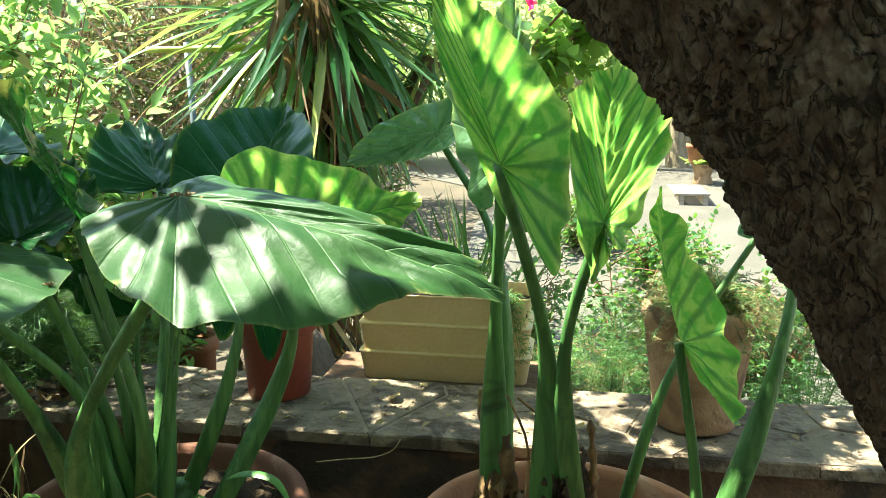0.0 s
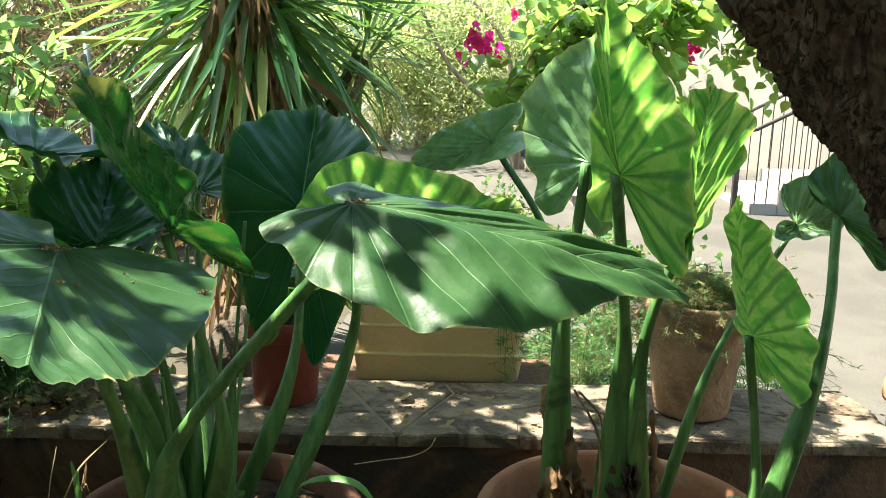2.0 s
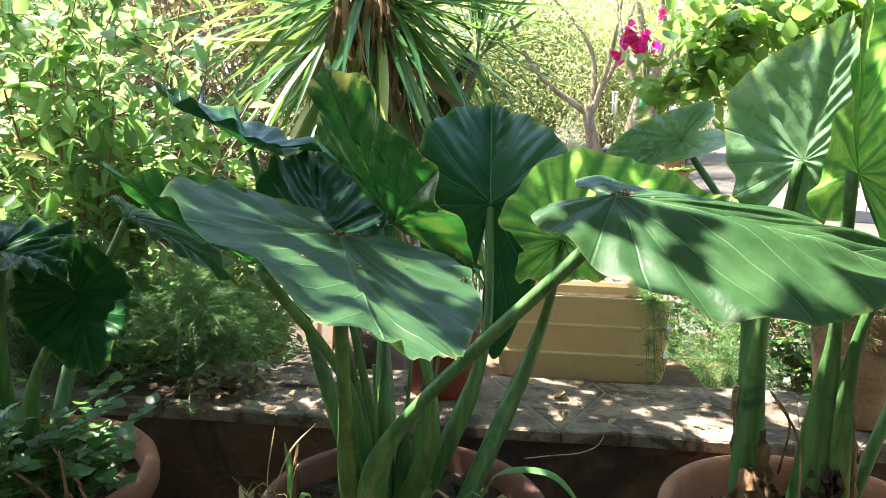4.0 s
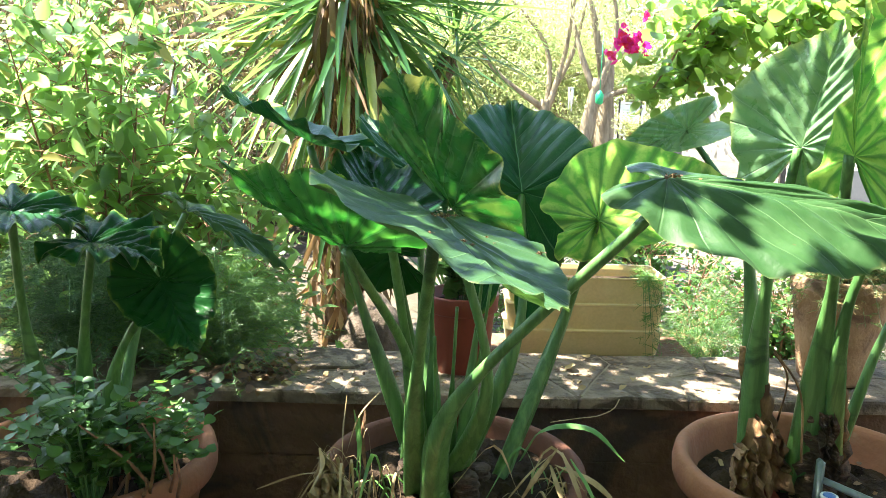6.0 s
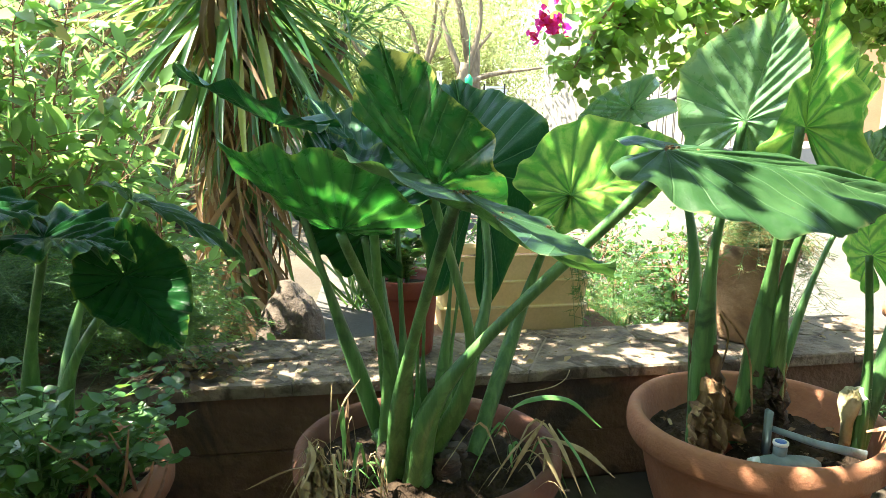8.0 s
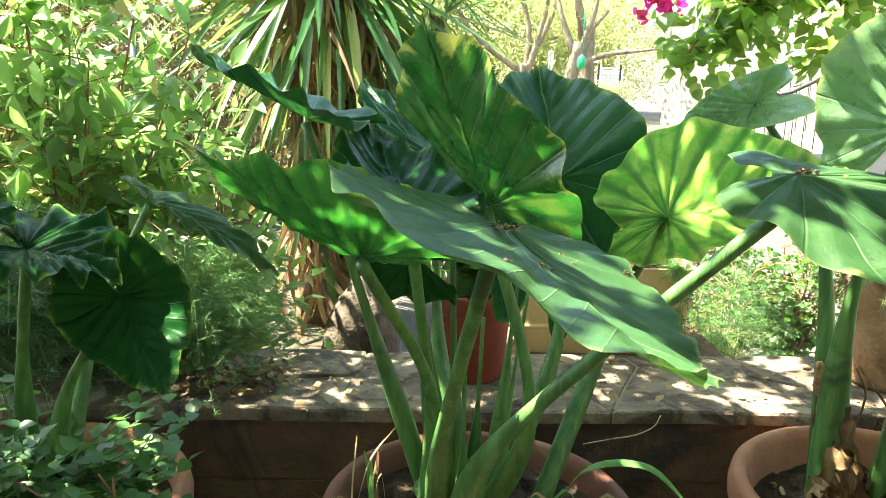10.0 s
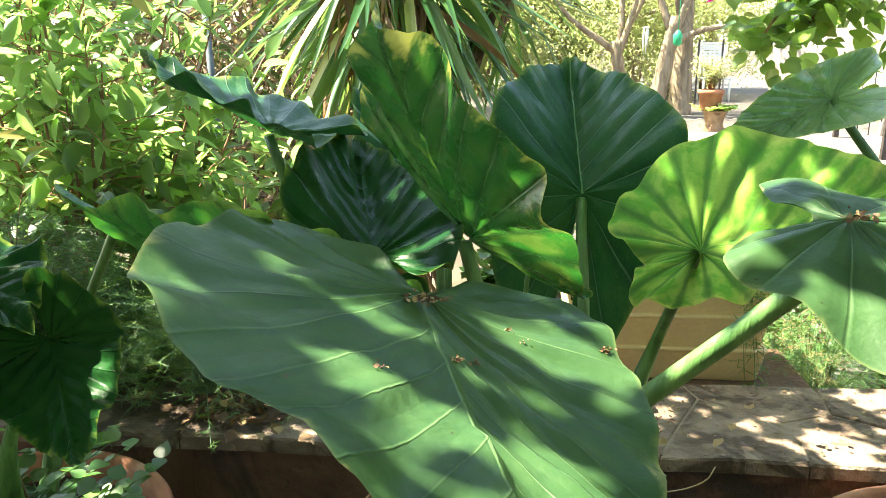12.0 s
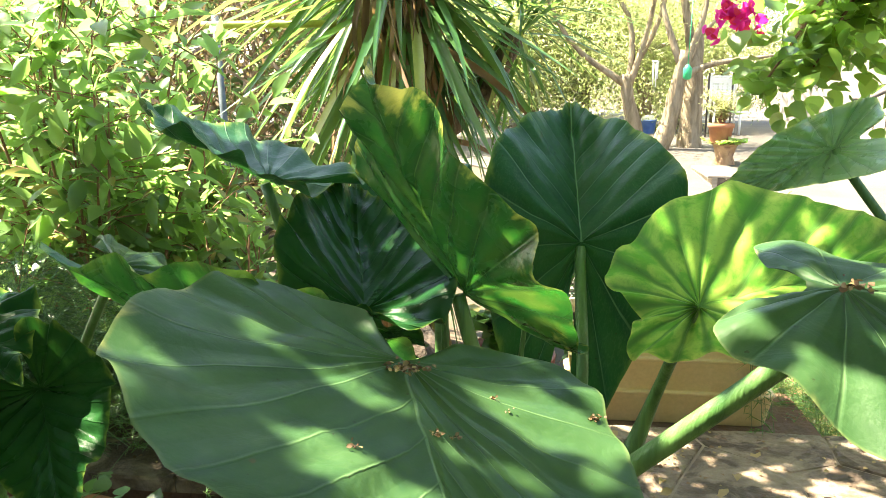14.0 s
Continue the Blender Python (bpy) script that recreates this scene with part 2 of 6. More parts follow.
EARTH = surface("dry_earth", (0.055, 0.042, 0.027), (0.092, 0.070, 0.046), 1.2, 0.95, 0.01, 30, c3=(0.05, 0.045, 0.025), patch=0.52)
PAVING = surface("pale_paving", (0.074, 0.066, 0.053), (0.100, 0.089, 0.073), 1.5, 0.85, 0.006, 40, c3=(0.09, 0.076, 0.062), patch=0.54, amount=0.9)
ROCK = surface("brown_rock", (0.055, 0.040, 0.028), (0.105, 0.076, 0.054), 9, 0.9, 0.012, 40, amount=1.0)


def bark_material(name, low, high, pale):
    """Flaky bark: swirling fibrous plates parted by dark cracks."""
    m, nt, b = material(name)
    swirl = noisen(nt, 9.0, 3.0, warp=0.8)
    fibre = noisen(nt, 26.0, 7.0, stretch=(1, 1, 0.42), rough=0.68, warp=1.6)
    grain = noisen(nt, 150.0, 4.0, stretch=(1, 1, 0.6))
    crack = span(nt, mathn(nt, "ABSOLUTE", mathn(nt, "SUBTRACT", noisen(nt, 17.0, 5.0, stretch=(1, 1, 0.5), warp=2.0), 0.5)), 0.0, 0.045, 0.0, 1.0)
    col = mixc(nt, span(nt, fibre, 0.32, 0.68), low, high)
    col = mixc(nt, span(nt, swirl, 0.52, 0.72, 0.0, 0.7), col, pale)
    col = mixc(nt, 0.4, col, mixc(nt, grain, (0.2, 0.2, 0.2), (1, 1, 1)), "MULTIPLY")
    col = mixc(nt, crack, (0.035, 0.023, 0.014), col)
    val(nt, b.inputs["Base Color"], col)
    b.inputs["Roughness"].default_value = 0.9
    b.inputs["Specular IOR Level"].default_value = 0.25
    h = mathn(nt, "ADD", mathn(nt, "ADD", mathn(nt, "MULTIPLY", fibre, 1.6), mathn(nt, "MULTIPLY", crack, 0.5)), mathn(nt, "MULTIPLY", grain, 0.25))
    val(nt, b.inputs["Normal"], bumpn(nt, h, 0.9, 0.010))
    return m


BARKOLD = bark_material("dark_bark", (0.070, 0.040, 0.026), (0.175, 0.112, 0.073), (0.27, 0.195, 0.135))
BARK = surface("grey_bark", (0.18, 0.138, 0.085), (0.33, 0.26, 0.168), 7, 0.95, 0.012, 40, stretch=(2, 2, 0.4), amount=1.0)
TWIG = surface("twig", (0.20, 0.10, 0.06), (0.32, 0.17, 0.10), 20, 0.85, 0.002, 60)
YUCCA = foliage("yucca_leaf", (0.020, 0.078, 0.026), (0.070, 0.165, 0.048), (0.38, 0.40, 0.11), (0.24, 0.45, 0.09), 0.28, 0.26, 0.09, by_object=True)
YUCCADRY = foliage("yucca_dry_leaf", (0.10, 0.050, 0.024), (0.26, 0.155, 0.075), (0.40, 0.31, 0.18), (0.40, 0.25, 0.10), 0.75, 0.2, 0.2, by_object=True)
CITRUS = foliage("shrub_leaf", (0.030, 0.084, 0.028), (0.098, 0.190, 0.064), (0.38, 0.34, 0.12), (0.34, 0.57, 0.15), 0.32, 0.47, 0.06)
BOUGLEAF = foliage("bougainvillea_leaf", (0.045, 0.125, 0.035), (0.12, 0.24, 0.07), (0.34, 0.40, 0.10), (0.42, 0.64, 0.13), 0.38, 0.50, 0.06)
MAGENTA = foliage("bougainvillea_bract", (0.74, 0.010, 0.24), (0.86, 0.05, 0.44), (0.78, 0.02, 0.10), (0.90, 0.03, 0.40), 0.55, 0.45, 0.3, by_object=True)
FERN = foliage("asparagus_fern", (0.03, 0.10, 0.025), (0.08, 0.20, 0.05), (0.22, 0.28, 0.07), (0.25, 0.45, 0.07), 0.5, 0.35, 0.08)
# darker copy of the fern above, with deep shade put into its colour
FERNSHADE = foliage("shaded_asparagus_fern", (0.016, 0.058, 0.018), (0.042, 0.115, 0.036), (0.08, 0.12, 0.035), (0.06, 0.16, 0.03), 0.5, 0.15, 0.06)
FERNDRY = foliage("dry_fern", (0.34, 0.22, 0.10), (0.50, 0.36, 0.18), (0.18, 0.24, 0.07), (0.45, 0.3, 0.12), 0.7, 0.3, 0.25)
MINT = foliage("mint_leaf", (0.022, 0.080, 0.020), (0.064, 0.170, 0.042), (0.10, 0.20, 0.05), (0.22, 0.45, 0.06), 0.42, 0.28, 0.08)
OLIVE = foliage("tree_leaf", (0.12, 0.175, 0.068), (0.28, 0.335, 0.14), (0.40, 0.38, 0.19), (0.50, 0.57, 0.23), 0.5, 0.55, 0.15)
CANOPY = foliage("canopy_leaf", (0.03, 0.09, 0.02), (0.07, 0.17, 0.04), (0.2, 0.25, 0.06), (0.22, 0.42, 0.05), 0.45, 0.3, 0.05)
DRYLEAF = foliage("fallen_leaf", (0.10, 0.055, 0.03), (0.22, 0.13, 0.06), (0.34, 0.24, 0.10), (0.2, 0.12, 0.05), 0.8, 0.1, 0.2)
DRYSCRUB = foliage("dry_scrub", (0.11, 0.070, 0.042), (0.27, 0.185, 0.11), (0.12, 0.19, 0.055), (0.3, 0.24, 0.10), 0.8, 0.2, 0.3)
WHITEWALL = surface("white_plaster", (0.27, 0.242, 0.205), (0.33, 0.298, 0.252), 1.5, 0.9, 0.004, 40, c3=(0.31, 0.27, 0.22), patch=0.58)
OCHREWALL = surface("apricot_plaster", (0.215, 0.118, 0.060), (0.255, 0.142, 0.075), 1.5, 0.9, 0.004, 40)
BLOCKERWALL = surface("blocker_plaster", (0.40, 0.36, 0.29), (0.48, 0.43, 0.35), 1.5, 0.9, 0.006, 40, c3=(0.30, 0.25, 0.19), patch=0.55)
YUCCABARK = surface("fibrous_brown_bark", (0.10, 0.065, 0.038), (0.20, 0.135, 0.08), 9, 0.95, 0.014, 50, stretch=(3, 3, 0.4), amount=1.0)
WHITEPLASTIC = surface("white_plastic", (0.74, 0.74, 0.72), (0.80, 0.80, 0.78), 5, 0.5, 0.001, 60)
IRON = surface("dark_iron", (0.05, 0.045, 0.04), (0.09, 0.075, 0.065), 12, 0.6, 0.001, 80, metal=0.6)
GALVANISED = surface("grey_steel", (0.060, 0.080, 0.090), (0.105, 0.130, 0.140), 10, 0.55, 0.001, 80, metal=0.2)
CANE = surface("yellow_green_pipe", (0.40, 0.44, 0.08), (0.52, 0.54, 0.14), 8, 0.55, 0.001, 60)
GREENPLASTIC = surface("emerald_plastic", (0.01, 0.30, 0.12), (0.02, 0.38, 0.16), 9, 0.4, 0.001, 60)
GREYPLASTIC = surface("grey_green_plastic", (0.14, 0.19, 0.19), (0.22, 0.28, 0.28), 10, 0.4, 0.001, 60, c3=(0.10, 0.10, 0.08))
WOOD = surface("door_wood", (0.30, 0.15, 0.07), (0.40, 0.22, 0.11), 4, 0.6, 0.002, 50, stretch=(6, 6, 0.5))
BLUEPLASTIC = surface("blue_plastic", (0.06, 0.14, 0.42), (0.10, 0.20, 0.50), 8, 0.45, 0.001, 60)
PALEWOOD = surface("weathered_wood", (0.26, 0.21, 0.155), (0.36, 0.30, 0.23), 6, 0.85, 0.004, 50, stretch=(0.5, 6, 6))
PALEFRUIT = surface("cut_stalk_pale", (0.36, 0.31, 0.15), (0.48, 0.43, 0.25), 20, 0.7, 0.004, 60, c3=(0.22, 0.15, 0.06), patch=0.45, amount=1.0)


# ---- building helpers ----
def rng(seed):
    return np.random.RandomState(seed)


def smooth(me):
    me.polygons.foreach_set("use_smooth", np.ones(len(me.polygons), dtype=bool))


def mesh_from(name, verts, faces, mat, soft=True):
    me = bpy.data.meshes.new(name)
    me.from_pydata([tuple(v) for v in verts], [], [tuple(f) for f in faces])
    me.materials.append(mat)
    if soft:
        smooth(me)
    return me


def thing(name, at, label, category, group="", kind=""):
    ob = new(name)
    ob.location = at
    ob.empty_display_size = 0.05
    return tagged(ob, label, category, group, kind)


def origin(parent):
    """World place of a thing or of a part of it."""
    v = Vector((0, 0, 0))
    while parent:
        v += parent.location
        parent = parent.parent
    return v


def part(name, data, mat, parent, label="", soft=True):
    """Links a bmesh or a mesh, built in world metres, as one mesh object under its parent."""
    if isinstance(data, bmesh.types.BMesh):
        me = bpy.data.meshes.new(name)
        data.to_mesh(me)
        data.free()
        me.materials.append(mat)
        if soft:
            smooth(me)
    else:
        me = data
    ob = new(name, me)
    if parent:
        o = origin(parent)
        me.transform(Matrix.Translation(-o))
        ob.parent = parent
    return tagged(ob, label)


def grounded(name, data, mat, at, label, category, group="", kind="", soft=True):
    """One mesh as a thing of its own, with its origin at its base."""
    ob = part(name, data, mat, None, "", soft)
    ob.data.transform(Matrix.Translation(-Vector(at)))
    ob.location = at
    return tagged(ob, label, category, group, kind)


def tube(bm, pts, radii, seg=8, caps=True, rough=0.0, seed=0, flat=1.0):
    """Sweeps a round section along a line."""
    pts = [Vector(p) for p in pts]
    r = rng(seed)
    rings = []
    side = None
    for i, p in enumerate(pts):
        d = (pts[min(i + 1, len(pts) - 1)] - pts[max(i - 1, 0)]).normalized()
        if side is None:
            side = d.orthogonal().normalized()
        side = (side - d * side.dot(d)).normalized()
        up = d.cross(side)
        ring = []
        for k in range(seg):
            a = 2 * math.pi * k / seg
            q = radii[i] * (1 + rough * (r.rand() - 0.5))
            ring.append(bm.verts.new(p + side * math.cos(a) * q + up * math.sin(a) * q * flat))
        rings.append(ring)
    for a, b in zip(rings, rings[1:]):
        for k in range(seg):
            bm.faces.new((a[k], a[(k + 1) % seg], b[(k + 1) % seg], b[k]))
    if caps:
        bm.faces.new(rings[0][::-1])
        bm.faces.new(rings[-1])
    return bm


def spline(pts, n):
    """Points along a smooth line through a few."""
    p = [Vector(q) for q in pts]
    p = [p[0] * 2 - p[1]] + p + [p[-1] * 2 - p[-2]]
    out = []
    spans = len(p) - 3
    for k in range(n + 1):
        s = min(k / n * spans, spans - 1e-6)
        i, t = int(s), s - int(s)
        a, b, c, d = p[i:i + 4]
        out.append(0.5 * ((2 * b) + (c - a) * t + (2 * a - 5 * b + 4 * c - d) * t * t + (3 * b - a - 3 * c + d) * t ** 3))
    return out


def box(bm, lo, hi, bevel=0.0):
    vs = bmesh.ops.create_cube(bm, size=1.0)["verts"]
    lo, hi = Vector(lo), Vector(hi)
    for v in vs:
        v.co = Vector((lo.x + (v.co.x + 0.5) * (hi.x - lo.x), lo.y + (v.co.y + 0.5) * (hi.y - lo.y), lo.z + (v.co.z + 0.5) * (hi.z - lo.z)))
    if bevel:
        es = list({e for v in vs for e in v.link_edges})
        bmesh.ops.bevel(bm, geom=es, offset=bevel, segments=2, affect="EDGES")
    return bm


def lathe(bm, profile, at, seg=40, wobble=0.0, seed=0):
    """Turns a profile of (radius, height) round an upright axis."""
    r = rng(seed)
    ph = r.rand(4) * 6.28
    rings = []
    for rad, z in profile:
        ring = []
        for k in range(seg):
            a = 2 * math.pi * k / seg
            w = 1 + wobble * (math.sin(2 * a + ph[0]) + 0.6 * math.sin(3 * a + ph[1] + z * 9) + 0.3 * math.sin(7 * a + ph[2]))
            ring.append(bm.verts.new((at[0] + rad * w * math.cos(a), at[1] + rad * w * math.sin(a), at[2] + z)))
        rings.append(ring)
    for a, b in zip(rings, rings[1:]):
        for k in range(seg):
            bm.faces.new((a[k], a[(k + 1) % seg], b[(k + 1) % seg], b[k]))
    bm.faces.new(rings[0][::-1])
    bm.faces.new(rings[-1])
    return bm


OVATE = (np.array([(0, 0, 0), (0.30, 0.26, 0.05), (0.34, 0.55, 0.07), (0, 1, -0.08), (-0.34, 0.55, 0.07), (-0.30, 0.26, 0.05), (0, 0.30, 0), (0, 0.60, -0.01)], float),
         [(0, 1, 6), (1, 2, 7, 6), (2, 3, 7), (0, 6, 5), (6, 7, 4, 5), (7, 3, 4)])
HALF = [(0.0, 0.012), (0.12, 0.11), (0.28, 0.20), (0.45, 0.225), (0.62, 0.19), (0.80, 0.11), (0.93, 0.035), (1.0, 0.0)]


def plumped(half, fold, droop):
    """A leaf with a smooth outline, folded a little along its midrib."""
    v, f = [], []
    for y, w in half:
        z = -droop * y * y
        v += [(-w, y, z + fold * w), (0, y, z), (w, y, z + fold * w)]
    for i in range(len(half) - 1):
        for k in (0, 1):
            f.append((3 * i + k, 3 * i + k + 1, 3 * i + k + 4, 3 * i + k + 3))
    return np.array(v, float), f


PLUMP = plumped(HALF, 0.35, 0.16)
HEART = plumped([(0.0, 0.10), (0.08, 0.30), (0.25, 0.42), (0.45, 0.40), (0.65, 0.27), (0.85, 0.10), (1.0, 0.0)], 0.18, 0.12)
LANCE = (np.array([(0, 0, 0), (0.13, 0.4, 0.03), (0, 1, -0.04), (-0.13, 0.4, 0.03), (0, 0.42, 0)], float),
         [(0, 1, 4), (1, 2, 4), (0, 4, 3), (4, 2, 3)])
NEEDLE = (np.array([(-0.045, 0, 0), (0.045, 0, 0), (0.02, 1, 0), (-0.02, 1, 0)], float), [(0, 1, 2, 3)])


def scatter(shape, P, D, N, S):
    """Leaves of one shape at places P, pointing along D, facing N, of length S: vertices and faces."""
    V, F = shape
    P, D, N, S = np.asarray(P, float), np.asarray(D, float), np.asarray(N, float), np.asarray(S, float)
    D = D / np.maximum(np.linalg.norm(D, axis=1, keepdims=True), 1e-6)
    X = np.cross(D, N)
    X = X / np.maximum(np.linalg.norm(X, axis=1, keepdims=True), 1e-6)
    Z = np.cross(X, D)
    out = P[:, None] + S[:, None, None] * (V[None, :, 0:1] * X[:, None] + V[None, :, 1:2] * D[:, None] + V[None, :, 2:3] * Z[:, None])
    faces = [tuple(i + k * len(V) for i in f) for k in range(len(P)) for f in F]
    return out.reshape(-1, 3), faces


def leaves(name, shape, P, D, N, S, mat, parent, label="", kind=""):
    v, f = scatter(shape, P, D, N, S)
    ob = part(name, mesh_from(name, v, f, mat), mat, parent, label)
    return tagged(ob, kind=kind)


# ---- elephant-ear leaves ----
ANGLES = [radians(a) for a in (0, 72, 142, 167, 180, 193, 218, 288, 360)]
FLAT = [1.0, 0.62, 0.52, 0.40, 0.07, 0.40, 0.52, 0.62, 1.0]


def around(knots, values, a, taper=1.0):
    """Smooth closed interpolation of values given at angles."""
    n = len(knots) - 1
    for i in range(n):
        if a <= knots[i + 1] + 1e-9:
            break
    def slope(j):
        lo, hi = (j - 1) % n, (j + 1) % n
        gap = (knots[hi] - knots[lo]) % (2 * math.pi)
        return (values[hi] - values[lo]) / gap * (taper if j == 0 else 1.0)
    h = knots[i + 1] - knots[i]
    t = (a - knots[i]) / h
    m0, m1 = slope(i) * h, slope((i + 1) % n) * h
    p0, p1 = values[i], values[(i + 1) % n]
    return p0 * (2 * t ** 3 - 3 * t * t + 1) + m0 * (t ** 3 - 2 * t * t + t) + p1 * (3 * t * t - 2 * t ** 3) + m1 * (t ** 3 - t * t)


def blade(parent, mat, base, tip, side_a, lobe_a, lobe_b, side_b, wave=0.02, bulge=0.06, folds=11, seed=1, sinus=0.10, label="", quilt=0.0055, cusp=0.10, taper=1.0, lobes=(0.88, 0.30)):
    """A heart-shaped blade held by its stalk at base, spread to its tip, two sides and two lobes."""
    B = Vector(base)
    ends = [Vector(p) - B for p in (tip, side_a, lobe_a)]
    la, lb = Vector(lobe_a) - B, Vector(lobe_b) - B
    inner, apart = (la + lb) * 0.5, (la - lb) * 0.5
    vals = ends + [inner * lobes[0] + apart * lobes[1], inner * sinus, inner * lobes[0] - apart * lobes[1], lb, Vector(side_b) - B]
    vals_np = [np.array(v) for v in vals]
    normal = (ends[1].cross(ends[0]) + ends[0].cross(vals[7])).normalized()
    na, nr = 144, 18
    r = rng(seed)
    ph = r.rand(5) * 6.283
    me = bpy.data.meshes.new("blade")
    verts, uvs = [tuple(B)], [(0.0, 0.0, 0.0)]
    for i in range(na):
        a = 2 * math.pi * i / na
        v = Vector(around(ANGLES, vals_np, a, taper))
        flat = float(around(ANGLES, [np.array(f) for f in FLAT], a))
        near_tip = min(a, 2 * math.pi - a)
        point = 1 + cusp * math.exp(-(near_tip / 0.12) ** 2)
        v, flat = v * point, flat * point
        size = v.length
        for j in range(1, nr + 1):
            q = j / nr
            x, y = flat * q * math.sin(a), flat * q * math.cos(a)
            c = y - VEIN_SLOPE * abs(x)
            u = c / VEIN_STEP if c > 0 else (math.atan2(abs(x), y) - math.atan2(1, VEIN_SLOPE)) / VEIN_ANGLE
            lift = bulge * size * q * (1 - q) * 3
            lift += 1.2 * quilt * math.sin(math.pi * u) ** 2 * (0.3 + 0.7 * q) * (1 - q ** 5)
            lift += 0.016 * size / 0.3 * q * noise.noise(Vector((x * 4 + seed * 3, y * 4, 2)))
            lift += wave * q ** 3 * (math.sin(folds * a + ph[0]) + 0.6 * math.sin((folds * 1.7) // 1 * a + ph[1]) + 0.35 * math.sin(3 * a + ph[2]))
            lift += 0.004 * noise.noise(Vector((x * 9 + seed, y * 9, 0)))
            # a shallow gutter along the midrib
            lift -= 0.012 * math.exp(-(x / 0.05) ** 2) * (y > 0) * q
            scallop = 1 + q ** 4 * (0.007 * math.cos(2 * math.pi * u) + 0.004 * math.sin(5 * a + ph[3]) + 0.014 * noise.noise(Vector((math.cos(a) * 7, math.sin(a) * 7, seed))) + 0.007 * noise.noise(Vector((math.cos(a) * 22, math.sin(a) * 22, seed))))
            p = B + v * q * scallop + normal * lift
            verts.append(tuple(p))
            uvs.append((x, y, q))
    faces = []
    for i in range(na):
        k = (i + 1) % na
        faces.append((0, 1 + k * nr, 1 + i * nr))
        for j in range(nr - 1):
            faces.append((1 + i * nr + j, 1 + k * nr + j, 1 + k * nr + j + 1, 1 + i * nr + j + 1))
    me.from_pydata(verts, [], faces)
    att = me.attributes.new("leafplan", "FLOAT_VECTOR", "POINT")
    att.data.foreach_set("vector", np.array(uvs, dtype=np.float32).ravel())
    me.materials.append(mat)
    smooth(me)
    return part("blade", me, mat, parent, label)


def stalk(parent, root, base, mid, r0=0.030, r1=0.0095, label="", mat=None):
    """Fleshy leaf stalk: a broad grooved sheath below, slim and round above."""
    n, seg = 30, 14
    line = spline([root, mid, base], n)
    bm = bmesh.new()
    rings, side = [], None
    toward = (Vector(base) - Vector(root))
    toward.z = 0
    for i, p in enumerate(line):
        t = i / n
        d = (line[min(i + 1, n)] - line[max(i - 1, 0)]).normalized()
        if side is None:
            side = toward if toward.length > 0.02 else d.orthogonal()
        side = (side - d * side.dot(d)).normalized()
        up = d.cross(side)
        s = min(1.0, max(0.0, (t - 0.28) / 0.36))
        clasp = 1 - s * s * (3 - 2 * s)
        q = r1 * (1.28 - 0.22 * t) + (0.88 * r0 - r1) * clasp * (1 - 0.25 * t)
        ring = []
        for k in range(seg):
            a = 2 * math.pi * k / seg
            w = a if a < math.pi else a - 2 * math.pi
            groove = 1 - 0.42 * clasp * math.exp(-(w / 0.42) ** 2) + 0.10 * clasp * math.exp(-((abs(w) - 0.85) / 0.3) ** 2)
            bend = 1 + 0.05 * noise.noise(Vector((p.x * 9, p.y * 9, p.z * 14 + k * 0.3)))
            ring.append(bm.verts.new(p + (side * math.cos(a) * 0.94 + up * math.sin(a)) * q * groove * bend))
        rings.append(ring)
    for a, b in zip(rings, rings[1:]):
        for k in range(seg):
            bm.faces.new((a[k], a[(k + 1) % seg], b[(k + 1) % seg], b[k]))
    bm.faces.new(rings[0][::-1])
    bm.faces.new(rings[-1])
    return part("petiole", bm, mat or STALK, parent, label)


# ---- ground ----
def ground_height(y):
    """Level in front of the wall; behind it a lower garden that climbs gently to the house."""
    keys = [(-200, 0.0), (2.10, 0.0), (2.20, -0.36), (5.6, -0.36), (8.0, 0.06), (10.0, 0.22), (12.0, 0.34), (15.0, 0.40), (400, 0.6)]
    for (a, za), (b, zb) in zip(keys, keys[1:]):
        if y <= b:
            return za + (zb - za) * (y - a) / (b - a)
    return 0.6


bm = bmesh.new()
xs = [-300, -60, -15, -8, -6, -5, -4, -3.5, -3, -2.5, -2, -1.5, -1, -0.5, 0, 0.5, 1, 1.5, 2, 2.5, 3, 4, 5, 6, 8, 15, 60, 300]
ys = [-200, -40, -8, -4, -2, -1, 0, 0.5, 1, 1.5, 2.10, 2.20, 2.6, 3, 3.5, 4, 4.5, 5, 5.6, 6.2, 7, 8, 9, 10, 11, 12, 13.5, 15, 20, 40, 120, 400]
grid = [[bm.verts.new((x, y, ground_height(y) + (0.012 * noise.noise(Vector((x * 1.3, y * 1.3, 0))) if abs(x) < 8 and abs(y) < 15 else 0))) for x in xs] for y in ys]
for r0, r1 in zip(grid, grid[1:]):
    for i in range(len(xs) - 1):
        bm.faces.new((r0[i], r0[i + 1], r1[i + 1], r1[i]))
ground = part("ground", bm, EARTH, None)
tagged(ground, "dry bare garden earth with pale dust and grit", "ground", kind="structure")

# pale path between the wall and the house
bm = bmesh.new()
py = [2.42, 3, 4, 5, 5.6, 6.2, 7, 8, 9, 10, 11, 12, 13.5, 16, 20, 26]
rows = []
for y in py:
    left = -1.15 - 0.1 * math.sin(y * 1.7) + (max(0, y - 6) * 0.12 if y < 9.5 else 0.36 - (y - 9.5) * 0.9)
    rows.append([bm.verts.new((x, y, ground_height(y) + 0.022)) for x in (left, left + 0.8, 0.6 if y < 9.5 else left + 2.5, 1.6, 3.2, 9.0)])
for a, b in zip(rows, rows[1:]):
    for i in range(5):
        bm.faces.new((a[i], a[i + 1], b[i + 1], b[i]))
ext = bmesh.ops.extrude_face_region(bm, geom=bm.faces[:])
